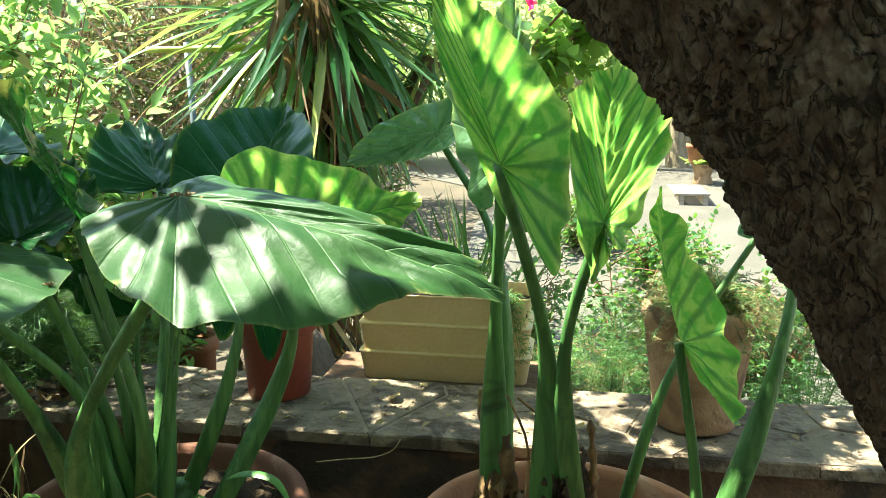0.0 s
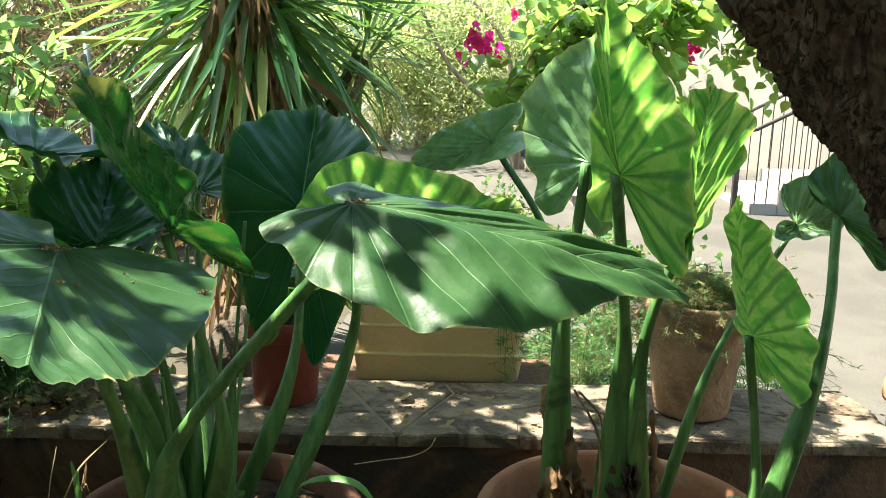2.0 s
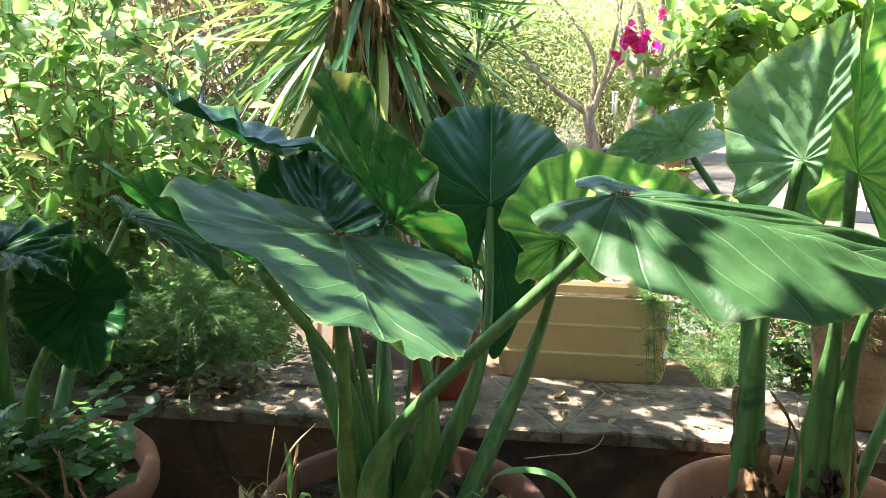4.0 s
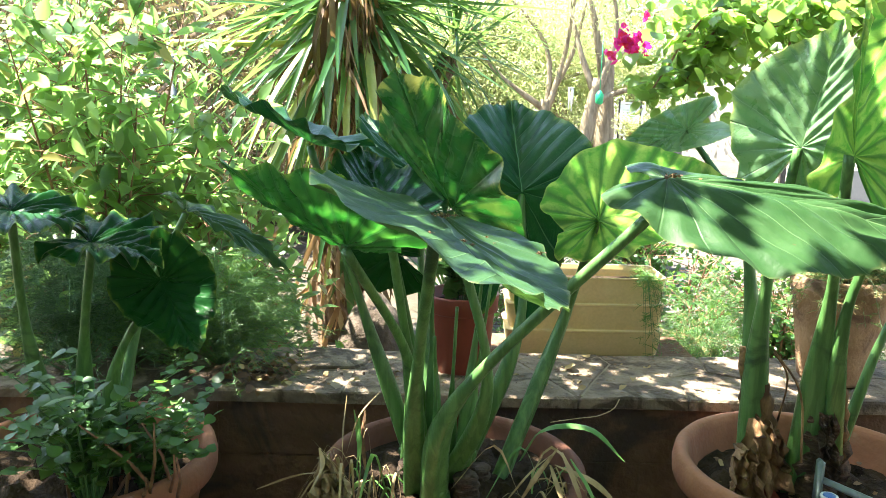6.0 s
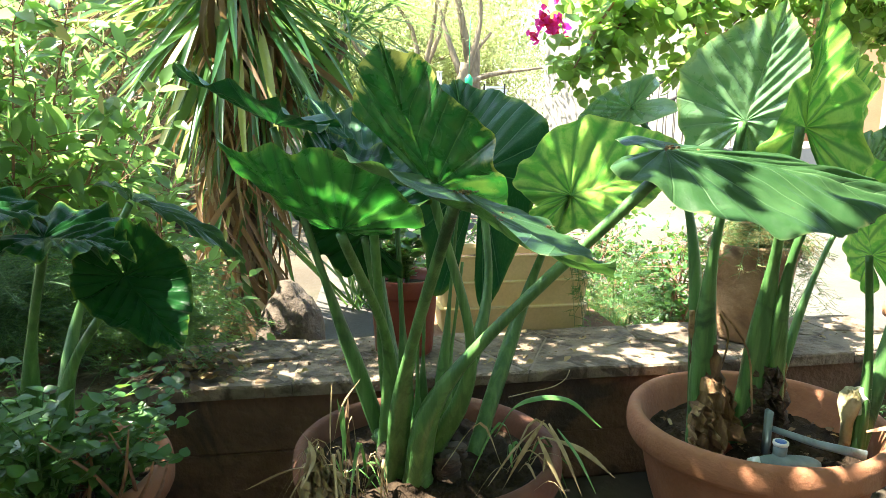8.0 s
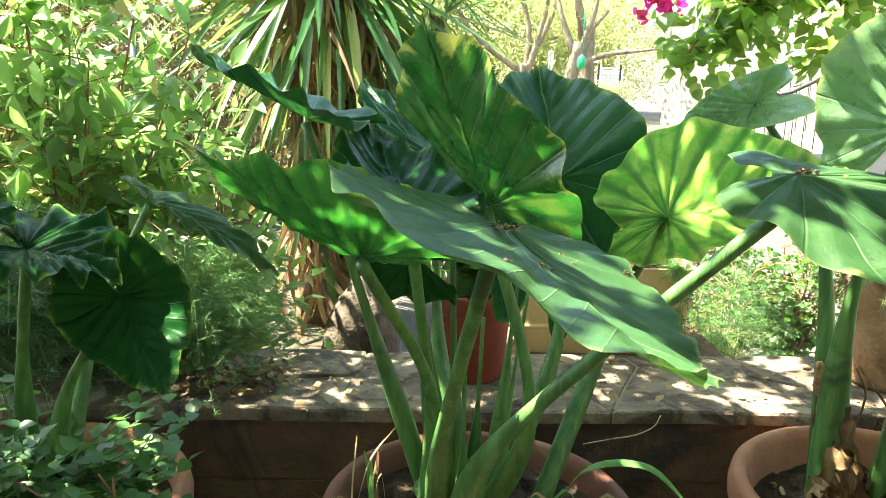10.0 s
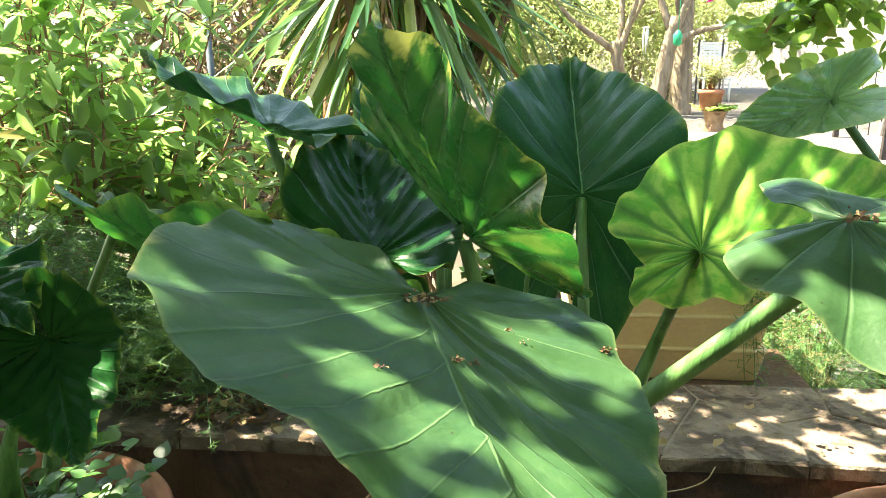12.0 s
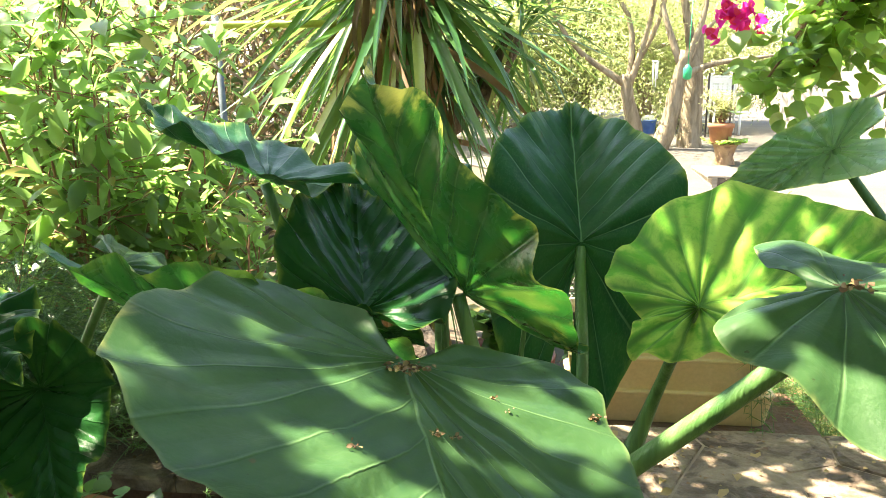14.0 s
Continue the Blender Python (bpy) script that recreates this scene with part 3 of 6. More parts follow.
for v in [g for g in ext["geom"] if isinstance(g, bmesh.types.BMVert)]:
    v.co.z -= 0.05
bmesh.ops.recalc_face_normals(bm, faces=bm.faces[:])
path = part("pavement", bm, PAVING, None, soft=False)
tagged(path, "sunlit pale concrete path through the garden", "path", kind="structure")

# ---- low seat wall ----
WALL_TOP, WALL_FRONT, WALL_BACK, WALL_END = 0.405, 1.95, 2.37, 0.95
bm = bmesh.new()
box(bm, (-6.0, WALL_FRONT + 0.025, 0.0), (WALL_END - 0.03, WALL_BACK - 0.02, WALL_TOP - 0.045))
bmesh.ops.subdivide_edges(bm, edges=[e for e in bm.edges if abs((e.verts[0].co - e.verts[1].co).x) > 1], cuts=90)
bmesh.ops.subdivide_edges(bm, edges=[e for e in bm.edges if abs((e.verts[0].co - e.verts[1].co).z) > 0.2], cuts=6)
for v in bm.verts:
    v.co.y += 0.012 * noise.noise(v.co * 5) * (1 if v.co.y < 2.1 else -1)
wall = part("wall_seat", bm, RENDERWALL, None)
tagged(wall, "low brown stone garden wall topped with irregular flagstones", "garden wall", kind="structure")
bm = bmesh.new()
box(bm, (-6.0, WALL_FRONT + 0.012, WALL_TOP - 0.045), (WALL_END - 0.012, WALL_BACK - 0.012, WALL_TOP - 0.0045))
part("mortar_bed", bm, MORTAR, wall, "sandy grey mortar bed", soft=False)
# plinth that carries the long planter behind the wall
bm = bmesh.new()
box(bm, (-0.86, WALL_BACK + 0.005, -0.36), (0.02, WALL_BACK + 0.42, 0.356), 0.01)
tagged(part("wall_plinth", bm, RENDERWALL, None, soft=False), "rough brown masonry plinth behind the garden wall", "plinth", kind="structure")

# plain unseen walls added behind and beside the walk to cut and bounce skylight
for name, lo, hi in (("blocker_south", (-6.2, -2.9, 0.0), (5.2, -2.65, 2.7)), ("blocker_west", (-6.2, -2.65, 0.0), (-5.95, 1.7, 2.3)), ("blocker_east", (4.95, -2.65, 0.0), (5.2, 1.9, 2.3))):
    bm = bmesh.new()
    box(bm, lo, hi, 0.01)
    tagged(part(name, bm, BLOCKERWALL, None, soft=False), "plain buff wall added out of view to dim skylight", "garden wall", kind="structure")

# ---- old tree that leans over the pots ----
tree = thing("shade_tree", (0.86, 1.10, 0), "old tree with a thick dark furrowed trunk leaning over", "tree")
AXIS = [(0.82, 1.12, -0.05), (0.765, 1.07, 0.4), (0.675, 1.02, 0.8), (0.505, 1.01, 1.1), (0.378, 1.0, 1.3), (0.248, 1.0, 1.47), (0.02, 0.97, 1.66), (-0.30, 0.84, 1.92), (-0.36, 0.45, 2.5), (-0.5, 0.0, 3.1)]
RADII = [0.33, 0.25, 0.212, 0.205, 0.205, 0.21, 0.20, 0.17, 0.14, 0.10]


def gnarled(axis, radii, around_n, along_n, deep, seed):
    """Trunk with furrowed bark plates worked into the surface."""
    line = spline(axis, along_n)
    rr = [np.interp(i / along_n * (len(radii) - 1), range(len(radii)), radii) for i in range(along_n + 1)]
    verts, faces = [], []
    for i, p in enumerate(line):
        d = (line[min(i + 1, along_n)] - line[max(i - 1, 0)]).normalized()
        s = Vector((0, 1, 0))
        s = (s - d * s.dot(d)).normalized()
        t = d.cross(s)
        for k in range(around_n):
            a = 2 * math.pi * k / around_n
            n = s * math.cos(a) + t * math.sin(a)
            q = p + n * rr[i]
            along = i / along_n * 3.6
            u = Vector((math.cos(a) * 2.6, math.sin(a) * 2.6, along * 3.2 + 0.35 * math.sin(3 * a)))
            warp = Vector((noise.noise(u * 3.1), noise.noise(u * 3.1 + Vector((7, 3, 1))), 0)) * 0.25
            cells = noise.voronoi(Vector((u.x + warp.x, u.y + warp.y, u.z * 0.62)) * 4.6 + Vector((seed, 0, 0)))[0]
            crack = min(1.0, (cells[1] - cells[0]) * 2.4)
            flake = noise.ridged_multi_fractal(Vector((u.x, u.y, u.z * 0.55)) * 7.5, 0.9, 2.1, 4, 0.9, 2.0)
            bumps = noise.noise(u * 1.1) * 0.020 + (flake - 1.0) * 0.0075 + noise.noise(u * 13) * 0.004 + noise.noise(u * 40) * 0.002
            verts.append(q + n * (deep * (crack - 0.6) + bumps))
    for i in range(along_n):
        for k in range(around_n):
            m = (k + 1) % around_n
            faces.append((i * around_n + k, i * around_n + m, (i + 1) * around_n + m, (i + 1) * around_n + k))
    return verts, faces


v, f = gnarled(AXIS, RADII, 300, 700, 0.009, 3)
part("trunk", mesh_from("trunk", v, f, BARKOLD), BARKOLD, tree, "dark deeply furrowed bark")
R = rng(11)
tips = []
for i, (start, end) in enumerate([((-0.36, 0.45, 2.5), (-2.6, -0.6, 3.4)), ((-0.5, 0.0, 3.1), (-3.4, 0.2, 3.3)), ((-0.5, 0.0, 3.1), (-0.8, -2.2, 3.6)), ((-0.22, 0.84, 2.0), (0.6, 2.4, 3.2)),
                                  ((-2.6, -0.6, 3.4), (-3.9, 1.9, 3.5)), ((0.8, 1.07, 0.45), (1.5, 0.7, 2.6)), ((1.5, 0.7, 2.6), (2.0, 2.0, 3.3)), ((1.5, 0.7, 2.6), (1.0, -0.9, 3.4))]):
    a, b = Vector(start), Vector(end)
    m = (a + b) / 2 + Vector((R.rand() - 0.5, R.rand() - 0.5, 0.2 + R.rand() * 0.3)) * 0.5
    bm = bmesh.new()
    line = spline([a, m, b], 10)
    tube(bm, line, [0.085 * (1 - 0.75 * k / 10) for k in range(11)], 8, rough=0.15, seed=i)
    part("limb", bm, BARKOLD, tree)
    tips += line[3:]
# crown: small leaves with gaps that let sun flecks through
P, D, N, S = [], [], [], []
R = rng(5)
while len(P) < 32000:
    x, y, z = -5.6 + R.rand() * 7.6, -2.6 + R.rand() * 5.65, 2.85 + R.rand() * 0.7
    if (x < -3.0 and y > 2.5) or y > 2.95:
        continue
    # openings run slantwise along the sun, placed to light or shade chosen leaves
    u, w = x + 0.581 * (z - 3.2), y - 0.093 * (z - 3.2)
    gaps = -0.06 - 0.20 * min(1.0, max(0.0, (-1.85 - u) / 0.45))
    for cx, cy, sx, sy, more in ((-1.55, 1.50, 0.60, 0.42, 0.14), (-1.86, 1.60, 0.19, 0.19, 0.20), (-1.27, 1.76, 0.17, 0.17, 0.26), (-1.62, 1.14, 0.26, 0.22, 0.12), (-1.95, 1.93, 0.30, 0.26, -0.55), (-2.08, 0.88, 0.30, 0.30, -0.06), (-3.4, 1.6, 0.45, 0.45, -0.25), (-0.80, 1.45, 0.32, 0.24, 0.32)):
        gaps += more * math.exp(-((u - cx) / sx) ** 2 - ((w - cy) / sy) ** 2)
    if noise.noise(Vector((u * 6.0, w * 6.0, z * 0.35 + 4))) + 0.5 * noise.noise(Vector((u * 1.7, w * 1.7, z * 0.3))) < gaps:
        continue
    P.append((x, y, z))
    D.append((R.randn(), R.randn(), -0.4 + 0.5 * R.randn()))
    N.append((0.4 * R.randn(), 0.4 * R.randn(), 1))
    S.append(0.06 + 0.05 * R.rand())
# extra unseen leaf clumps, added to keep sun off chosen leaves and ferns
for cx, cy, r, many in ((-1.93, 1.93, 0.20, 620), (-1.50, 1.97, 0.16, 300), (-3.70, 2.20, 0.34, 500)):
    for k in range(many):
        z = 2.85 + R.rand() * 0.7
        P.append((cx - 0.581 * (z - 3.2) + r * R.randn() * 0.6, cy + 0.093 * (z - 3.2) + r * R.randn() * 0.6, z))
        D.append((R.randn(), R.randn(), -0.4 + 0.5 * R.randn()))
        N.append((0.4 * R.randn(), 0.4 * R.randn(), 1))
        S.append(0.06 + 0.05 * R.rand())
leaves("crown", OVATE, P, D, N, S, CANOPY, tree, "dense green crown with small gaps", "stuff")


# ---- terracotta pots ----
def bowl(at, rim, height, label, mat=TERRA, seed=0, group="terracotta bowls along the wall", soil=0.835):
    pot = thing("plant_pot", at, label, "plant pot", group)
    prof = [(rim * 0.62, 0.0), (rim * 0.66, 0.01), (rim * 0.80, height * 0.40), (rim * 0.89, height * 0.74), (rim * 0.905, height * 0.78),
            (rim * 0.985, height * 0.80), (rim * 1.0, height * 0.83), (rim * 1.005, height * 0.90), (rim * 0.99, height * 0.97), (rim * 0.965, height * 0.995), (rim * 0.93, height),
            (rim * 0.90, height * 0.985), (rim * 0.885, height * 0.93), (rim * 0.86, height * 0.80), (rim * 0.82, height * 0.64)]
    part("bowl", lathe(bmesh.new(), prof, at, 72, 0.003, seed), mat, pot)
    bm = bmesh.new()
    R = rng(seed + 40)
    n, m = 14, 40
    top = at[2] + height * soil
    c = bm.verts.new((at[0], at[1], top + 0.03))
    last = None
    for i in range(1, n + 1):
        ring = []
        for k in range(m):
            a = 2 * math.pi * k / m
            q = rim * 0.868 * i / n
            z = top + 0.035 * (1 - (i / n) ** 2) + 0.012 * R.randn() * (i < n)
            ring.append(bm.verts.new((at[0] + q * math.cos(a), at[1] + q * math.sin(a), z)))
        for k in range(m):
            if last:
                bm.faces.new((last[k], ring[k], ring[(k + 1) % m], last[(k + 1) % m]))
            else:
                bm.faces.new((c, ring[k], ring[(k + 1) % m]))
        last = ring
    part("soil", bm, SOIL, pot, "dark crumbly potting soil")
    return pot


POT_M, POT_R, POT_L = (-0.93, 1.53, 0.0), (0.02, 1.548, 0.0), (-1.91, 1.55, 0.0)
bowl(POT_M, 0.345, 0.385, "wide red-brown clay bowl darkened for shade, dry straw over its rim", SHADEDCLAY, seed=1)
bowl(POT_R, 0.356, 0.395, "wide terracotta bowl with a thick rolled rim", seed=2, soil=0.74)
bowl(POT_L, 0.345, 0.390, "wide terracotta bowl overgrown with mint", seed=3)

# ---- elephant-ear plant, middle pot ----
em = thing("elephant_ear_plant", (-0.95, 1.50, 0.33), "large elephant ear with broad green leaves in a terracotta bowl", "potted plant", "elephant ears in bowls")
CR = Vector((-0.96, 1.49, 0.31))


def leaf(plant, mat, root, mid, base, tip, side_a, lobe_a, lobe_b, side_b, r0=0.03, r1=0.0095, label="", **kw):
    """A stalk with its blade; the stalk meets the blade from below."""
    B = Vector(base)
    n = ((Vector(side_a) - B).cross(Vector(tip) - B) + (Vector(tip) - B).cross(Vector(side_b) - B)).normalized()
    n = n if n.dot(Vector(mid) - B) > 0 else -n
    blade(stalk(plant, root, tuple(B + n * r1 * 1.1), mid, r0, r1), mat, base, tip, side_a, lobe_a, lobe_b, side_b, label=label, **kw)


# broad waxy leaf hanging to one side on a long slanting stalk
long_stalk = stalk(em, (-0.984, 1.417, 0.31), (-0.548, 1.050, 1.146), (-0.929, 1.256, 0.658), 0.036, 0.012)
blade(long_stalk, BROAD, (-0.567, 1.040, 1.172), (-0.121, 0.959, 1.077), (-0.449, 0.823, 1.041), (-0.690, 0.975, 1.140), (-0.594, 1.172, 1.188), (-0.260, 1.043, 1.141), label="waxy green leaf drooping flat", seed=2, wave=0.006, bulge=0.05, quilt=0.002, sinus=0.38)
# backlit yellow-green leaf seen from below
leaf(em, SUNGREEN, (-0.817, 1.518, 0.31), (-0.637, 1.641, 0.754), (-0.607, 1.423, 1.038), (-0.300, 1.400, 1.120), (-0.600, 1.380, 1.224), (-0.740, 1.462, 1.078), (-0.690, 1.480, 0.935), (-0.500, 1.470, 0.962), 0.026, 0.010, "sunlit yellow-green leaf glowing through", seed=5, wave=0.010, bulge=0.05, sinus=0.72)
# dark blue-green upright leaf with hanging lobes
leaf(em, BLUE, (-0.92, 1.58, 0.31), (-0.766, 1.604, 0.714), (-0.760, 1.700, 1.072), (-0.770, 1.988, 1.296), (-0.582, 1.690, 1.182), (-0.712, 1.730, 0.700), (-0.885, 1.760, 0.730), (-0.936, 1.690, 1.206), 0.024, 0.010, "dark blue-green leaf standing upright", seed=7, wave=0.008, bulge=-0.02, quilt=0.008)
# yellow-margined leaf standing tall
leaf(em, MARGIN, (-0.965, 1.50, 0.31), (-0.857, 1.364, 0.654), (-0.948, 1.357, 1.068), (-1.070, 1.296, 1.376), (-0.865, 1.206, 1.196), (-0.780, 1.366, 0.973), (-0.923, 1.404, 1.085), (-1.110, 1.448, 1.233), 0.025, 0.010, "tall wavy leaf with yellowing margins", seed=9, wave=0.014, bulge=0.03, folds=9, cusp=0.03, taper=0.2)
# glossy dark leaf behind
leaf(em, SHADEGREEN, (-1.00, 1.55, 0.31), (-1.05, 1.48, 0.70), (-1.085, 1.335, 1.042), (-1.160, 1.628, 1.173), (-1.231, 1.431, 1.161), (-1.204, 1.348, 1.048), (-0.968, 1.268, 1.047), (-0.988, 1.474, 1.114), 0.024, 0.010, "glossy very dark green leaf in shade", seed=11, wave=0.010, bulge=0.06)
# great broad leaf reaching forward
leaf(em, BROAD, (-1.027, 1.454, 0.31), (-1.021, 1.280, 0.673), (-0.972, 0.972, 1.108), (-0.850, 0.640, 1.040), (-0.764, 0.838, 1.004), (-0.800, 1.110, 1.045), (-1.160, 1.060, 1.160), (-1.147, 0.775, 1.175), 0.028, 0.011, "very large waxy leaf speckled with brown debris", seed=13, wave=0.005, bulge=0.05, quilt=0.004, cusp=0.04)
# leaf below it, seen from underneath
leaf(em, MIDGREEN, (-1.046, 1.50, 0.31), (-1.041, 1.434, 0.670), (-1.160, 1.193, 1.009), (-1.356, 1.060, 1.168), (-1.150, 1.060, 1.158), (-0.990, 1.219, 1.022), (-1.075, 1.255, 0.985), (-1.235, 1.233, 1.030), 0.024, 0.010, "bright green leaf seen from beneath", seed=15, wave=0.008, bulge=0.04)
# wavy leaf held level, far side
leaf(em, BLUE, (-1.02, 1.57, 0.31), (-1.16, 1.58, 0.74), (-1.291, 1.544, 1.199), (-1.494, 1.552, 1.318), (-1.325, 1.400, 1.262), (-1.185, 1.463, 1.195), (-1.136, 1.584, 1.200), (-1.367, 1.743, 1.253), 0.028, 0.009, "wavy blue-green leaf held level", seed=17, wave=0.009, bulge=0.02, folds=10)
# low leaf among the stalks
leaf(em, SHADEGREEN, (-1.00, 1.56, 0.31), (-1.03, 1.57, 0.62), (-1.085, 1.545, 0.935), (-1.250, 1.580, 0.985), (-1.170, 1.480, 0.990), (-1.030, 1.500, 0.960), (-0.990, 1.590, 0.815), (-1.150, 1.610, 0.835), 0.022, 0.009, "dark leaf hanging low among the stalks", seed=18, wave=0.008, bulge=0.04)
# leaf behind the tall ones
leaf(em, BLUE, (-0.97, 1.60, 0.31), (-1.02, 1.75, 0.70), (-1.03, 1.80, 1.10), (-1.20, 2.02, 1.25), (-1.21, 1.80, 1.23), (-1.14, 1.68, 1.10), (-0.92, 1.72, 1.10), (-1.0, 1.93, 1.18), 0.028, 0.009, "blue-green leaf tucked behind", seed=19, wave=0.010, bulge=0.04)
# young furled shoots and short sheaths
R = rng(21)
for k in range(6):
    a = R.rand() * 6.28
    root = CR + Vector((math.cos(a), math.sin(a), 0)) * 0.05
    topz = 0.45 + 0.35 * R.rand()
    stalk(em, root, root + Vector((math.cos(a) * 0.07, math.sin(a) * 0.07, topz)), root + Vector((math.cos(a) * 0.035, math.sin(a) * 0.035, topz * 0.5)), 0.024, 0.004)

# ---- elephant-ear plant, pot beside the trunk ----
er = thing("elephant_ear_plant", (0.0, 1.55, 0.34), "elephant ear with tall upright leaves and brown old sheaths", "potted plant", "elephant ears in bowls")
# round leaf, half in sun
leaf(er, PALE, (-0.146, 1.564, 0.28), (-0.149, 1.565, 0.784), (-0.123, 1.501, 1.212), (-0.117, 1.400, 1.467), (-0.058, 1.353, 1.310), (-0.076, 1.520, 1.061), (-0.207, 1.629, 1.097), (-0.253, 1.593, 1.350), 0.036, 0.011, "round pale leaf half in sun", seed=23, wave=0.006, bulge=-0.03)
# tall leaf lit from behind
leaf(er, SUNGREEN, (-0.039, 1.536, 0.28), (-0.034, 1.464, 0.795), (-0.115, 1.273, 1.204), (-0.179, 1.147, 1.477), (-0.012, 1.234, 1.296), (-0.021, 1.187, 1.048), (-0.134, 1.415, 1.126), (-0.196, 1.133, 1.381), 0.038, 0.011, "tall leaf glowing yellow-green against the sun", seed=25, wave=0.010, bulge=-0.04)
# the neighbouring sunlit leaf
leaf(er, SUNGREEN, (0.057, 1.525, 0.28), (-0.003, 1.446, 0.787), (0.061, 1.388, 1.095), (0.071, 1.370, 1.366), (0.177, 1.430, 1.286), (0.116, 1.513, 1.048), (0.042, 1.402, 0.984), (-0.008, 1.343, 1.286), 0.025, 0.010, "broad leaf glowing yellow in full sun", seed=27, wave=0.010, bulge=-0.03)
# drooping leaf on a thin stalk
leaf(er, SUNGREEN, (0.255, 1.422, 0.28), (0.256, 1.426, 0.569), (0.215, 1.412, 0.873), (0.154, 1.416, 1.148), (0.258, 1.280, 0.955), (0.316, 1.376, 0.735), (0.285, 1.52, 0.75), (0.222, 1.53, 0.895), 0.017, 0.009, "pale heart-shaped leaf hanging down", seed=29, wave=0.008, bulge=0.04, cusp=0.04)
# curled pale leaf beyond
leaf(er, PALE, (-0.131, 1.607, 0.28), (-0.153, 1.690, 0.938), (-0.312, 1.775, 1.240), (-0.505, 1.705, 1.172), (-0.431, 1.730, 1.266), (-0.243, 1.800, 1.335), (-0.235, 1.640, 1.236), (-0.357, 1.720, 1.182), 0.024, 0.008, "pale leaf folded along its midrib", seed=31, wave=0.006, bulge=-0.02, sinus=0.5, cusp=0.02)
# stalks that carry small leaves near the trunk
leaf(er, PALE, (0.108, 1.643, 0.28), (0.225, 1.655, 0.720), (0.416, 1.7, 1.067), (0.547, 1.72, 1.086), (0.531, 1.78, 1.178), (0.399, 1.75, 1.156), (0.348, 1.65, 1.039), (0.475, 1.66, 1.046), 0.015, 0.007, "small pale leaf on a thin stalk", seed=33, wave=0.006)
leaf(er, BROAD, (0.245, 1.427, 0.28), (0.395, 1.485, 0.790), (0.464, 1.6, 1.101), (0.854, 1.7, 1.21), (0.613, 1.72, 1.289), (0.407, 1.66, 1.174), (0.51, 1.5, 1.006), (0.652, 1.5, 1.026), 0.026, 0.010, "broad leaf in dappled sun beside the trunk", seed=35, wave=0.008, bulge=0.04)

# ---- elephant-ear plant, pot on the other side ----
el = thing("elephant_ear_plant", (-1.86, 1.48, 0.34), "elephant ear with dark shaded leaves above mint", "potted plant", "elephant ears in bowls")
leaf(el, SHADEGREEN, (-1.80, 1.46, 0.33), (-1.74, 1.40, 0.66), (-1.599, 1.345, 0.894), (-1.478, 1.184, 0.790), (-1.471, 1.332, 0.915), (-1.576, 1.329, 1.017), (-1.672, 1.266, 0.959), (-1.659, 1.241, 0.859), 0.026, 0.009, "dark green leaf hanging straight down", seed=37, wave=0.008, bulge=0.03)
leaf(el, SHADEGREEN, (-1.86, 1.48, 0.33), (-1.82, 1.42, 0.70), (-1.74, 1.32, 0.98), (-1.57, 1.25, 0.965), (-1.64, 1.16, 0.98), (-1.80, 1.20, 0.98), (-1.82, 1.44, 1.02), (-1.64, 1.42, 1.02), 0.026, 0.009, "dark green leaf in shade", seed=39, wave=0.012, bulge=0.06)
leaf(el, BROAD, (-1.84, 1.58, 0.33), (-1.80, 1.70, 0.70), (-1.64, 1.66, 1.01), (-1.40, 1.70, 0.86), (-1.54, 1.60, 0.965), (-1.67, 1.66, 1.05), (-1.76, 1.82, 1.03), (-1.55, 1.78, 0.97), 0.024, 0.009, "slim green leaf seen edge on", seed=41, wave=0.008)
leaf(el, SHADEGREEN, (-1.92, 1.50, 0.33), (-1.95, 1.42, 0.72), (-1.90, 1.30, 1.05), (-1.72, 1.24, 1.03), (-1.80, 1.14, 1.04), (-1.97, 1.20, 1.05), (-1.99, 1.42, 1.08), (-1.82, 1.40, 1.07), 0.026, 0.009, "dark green leaf in shade", seed=43, wave=0.010, bulge=0.05)


# ---- long cream planter on its plinth ----
planter = thing("flower_trough", (-0.418, 2.622, 0.356), "cream plastic flower trough with stepped ribs", "planter")
bm = bmesh.new()


def rounded(cx, cy, hx, hy, r, z, n=5):
    ring = []
    for qx, qy, a0 in ((1, 1, 0), (-1, 1, 90), (-1, -1, 180), (1, -1, 270)):
        for k in range(n + 1):
            a = radians(a0 + 90 * k / n)
            ring.append(bm.verts.new((cx + qx * (hx - r) + r * math.cos(a), cy + qy * (hy - r) + r * math.sin(a), z)))
    return ring


prof = [(0.284, 0.112, 0.0), (0.287, 0.115, 0.004)]
for tier in range(3):
    z = 0.104 * tier
    prof += [(0.301, 0.130, z + 0.094), (0.304, 0.133, z + 0.098), (0.304, 0.133, z + 0.102), (0.302, 0.131, z + 0.104)]
    prof += [(0.289, 0.118, z + 0.105), (0.288, 0.117, z + 0.108)] if tier < 2 else [(0.296, 0.125, z + 0.103), (0.292, 0.121, z + 0.085), (0.290, 0.119, z + 0.05)]
rings = [rounded(-0.418, 2.622, hx, hy, 0.03, 0.356 + z) for hx, hy, z in prof]
for a, b in zip(rings, rings[1:]):
    for k in range(len(a)):
        bm.faces.new((a[k], a[(k + 1) % len(a)], b[(k + 1) % len(a)], b[k]))
bm.faces.new(rings[0][::-1])
bm.faces.new(rings[-1])
part("trough", bm, CREAM, planter, soft=False)
bm = bmesh.new()
box(bm, (-0.705, 2.506, 0.600), (-0.131, 2.738, 0.622))
part("soil", bm, SOIL, planter, soft=False)

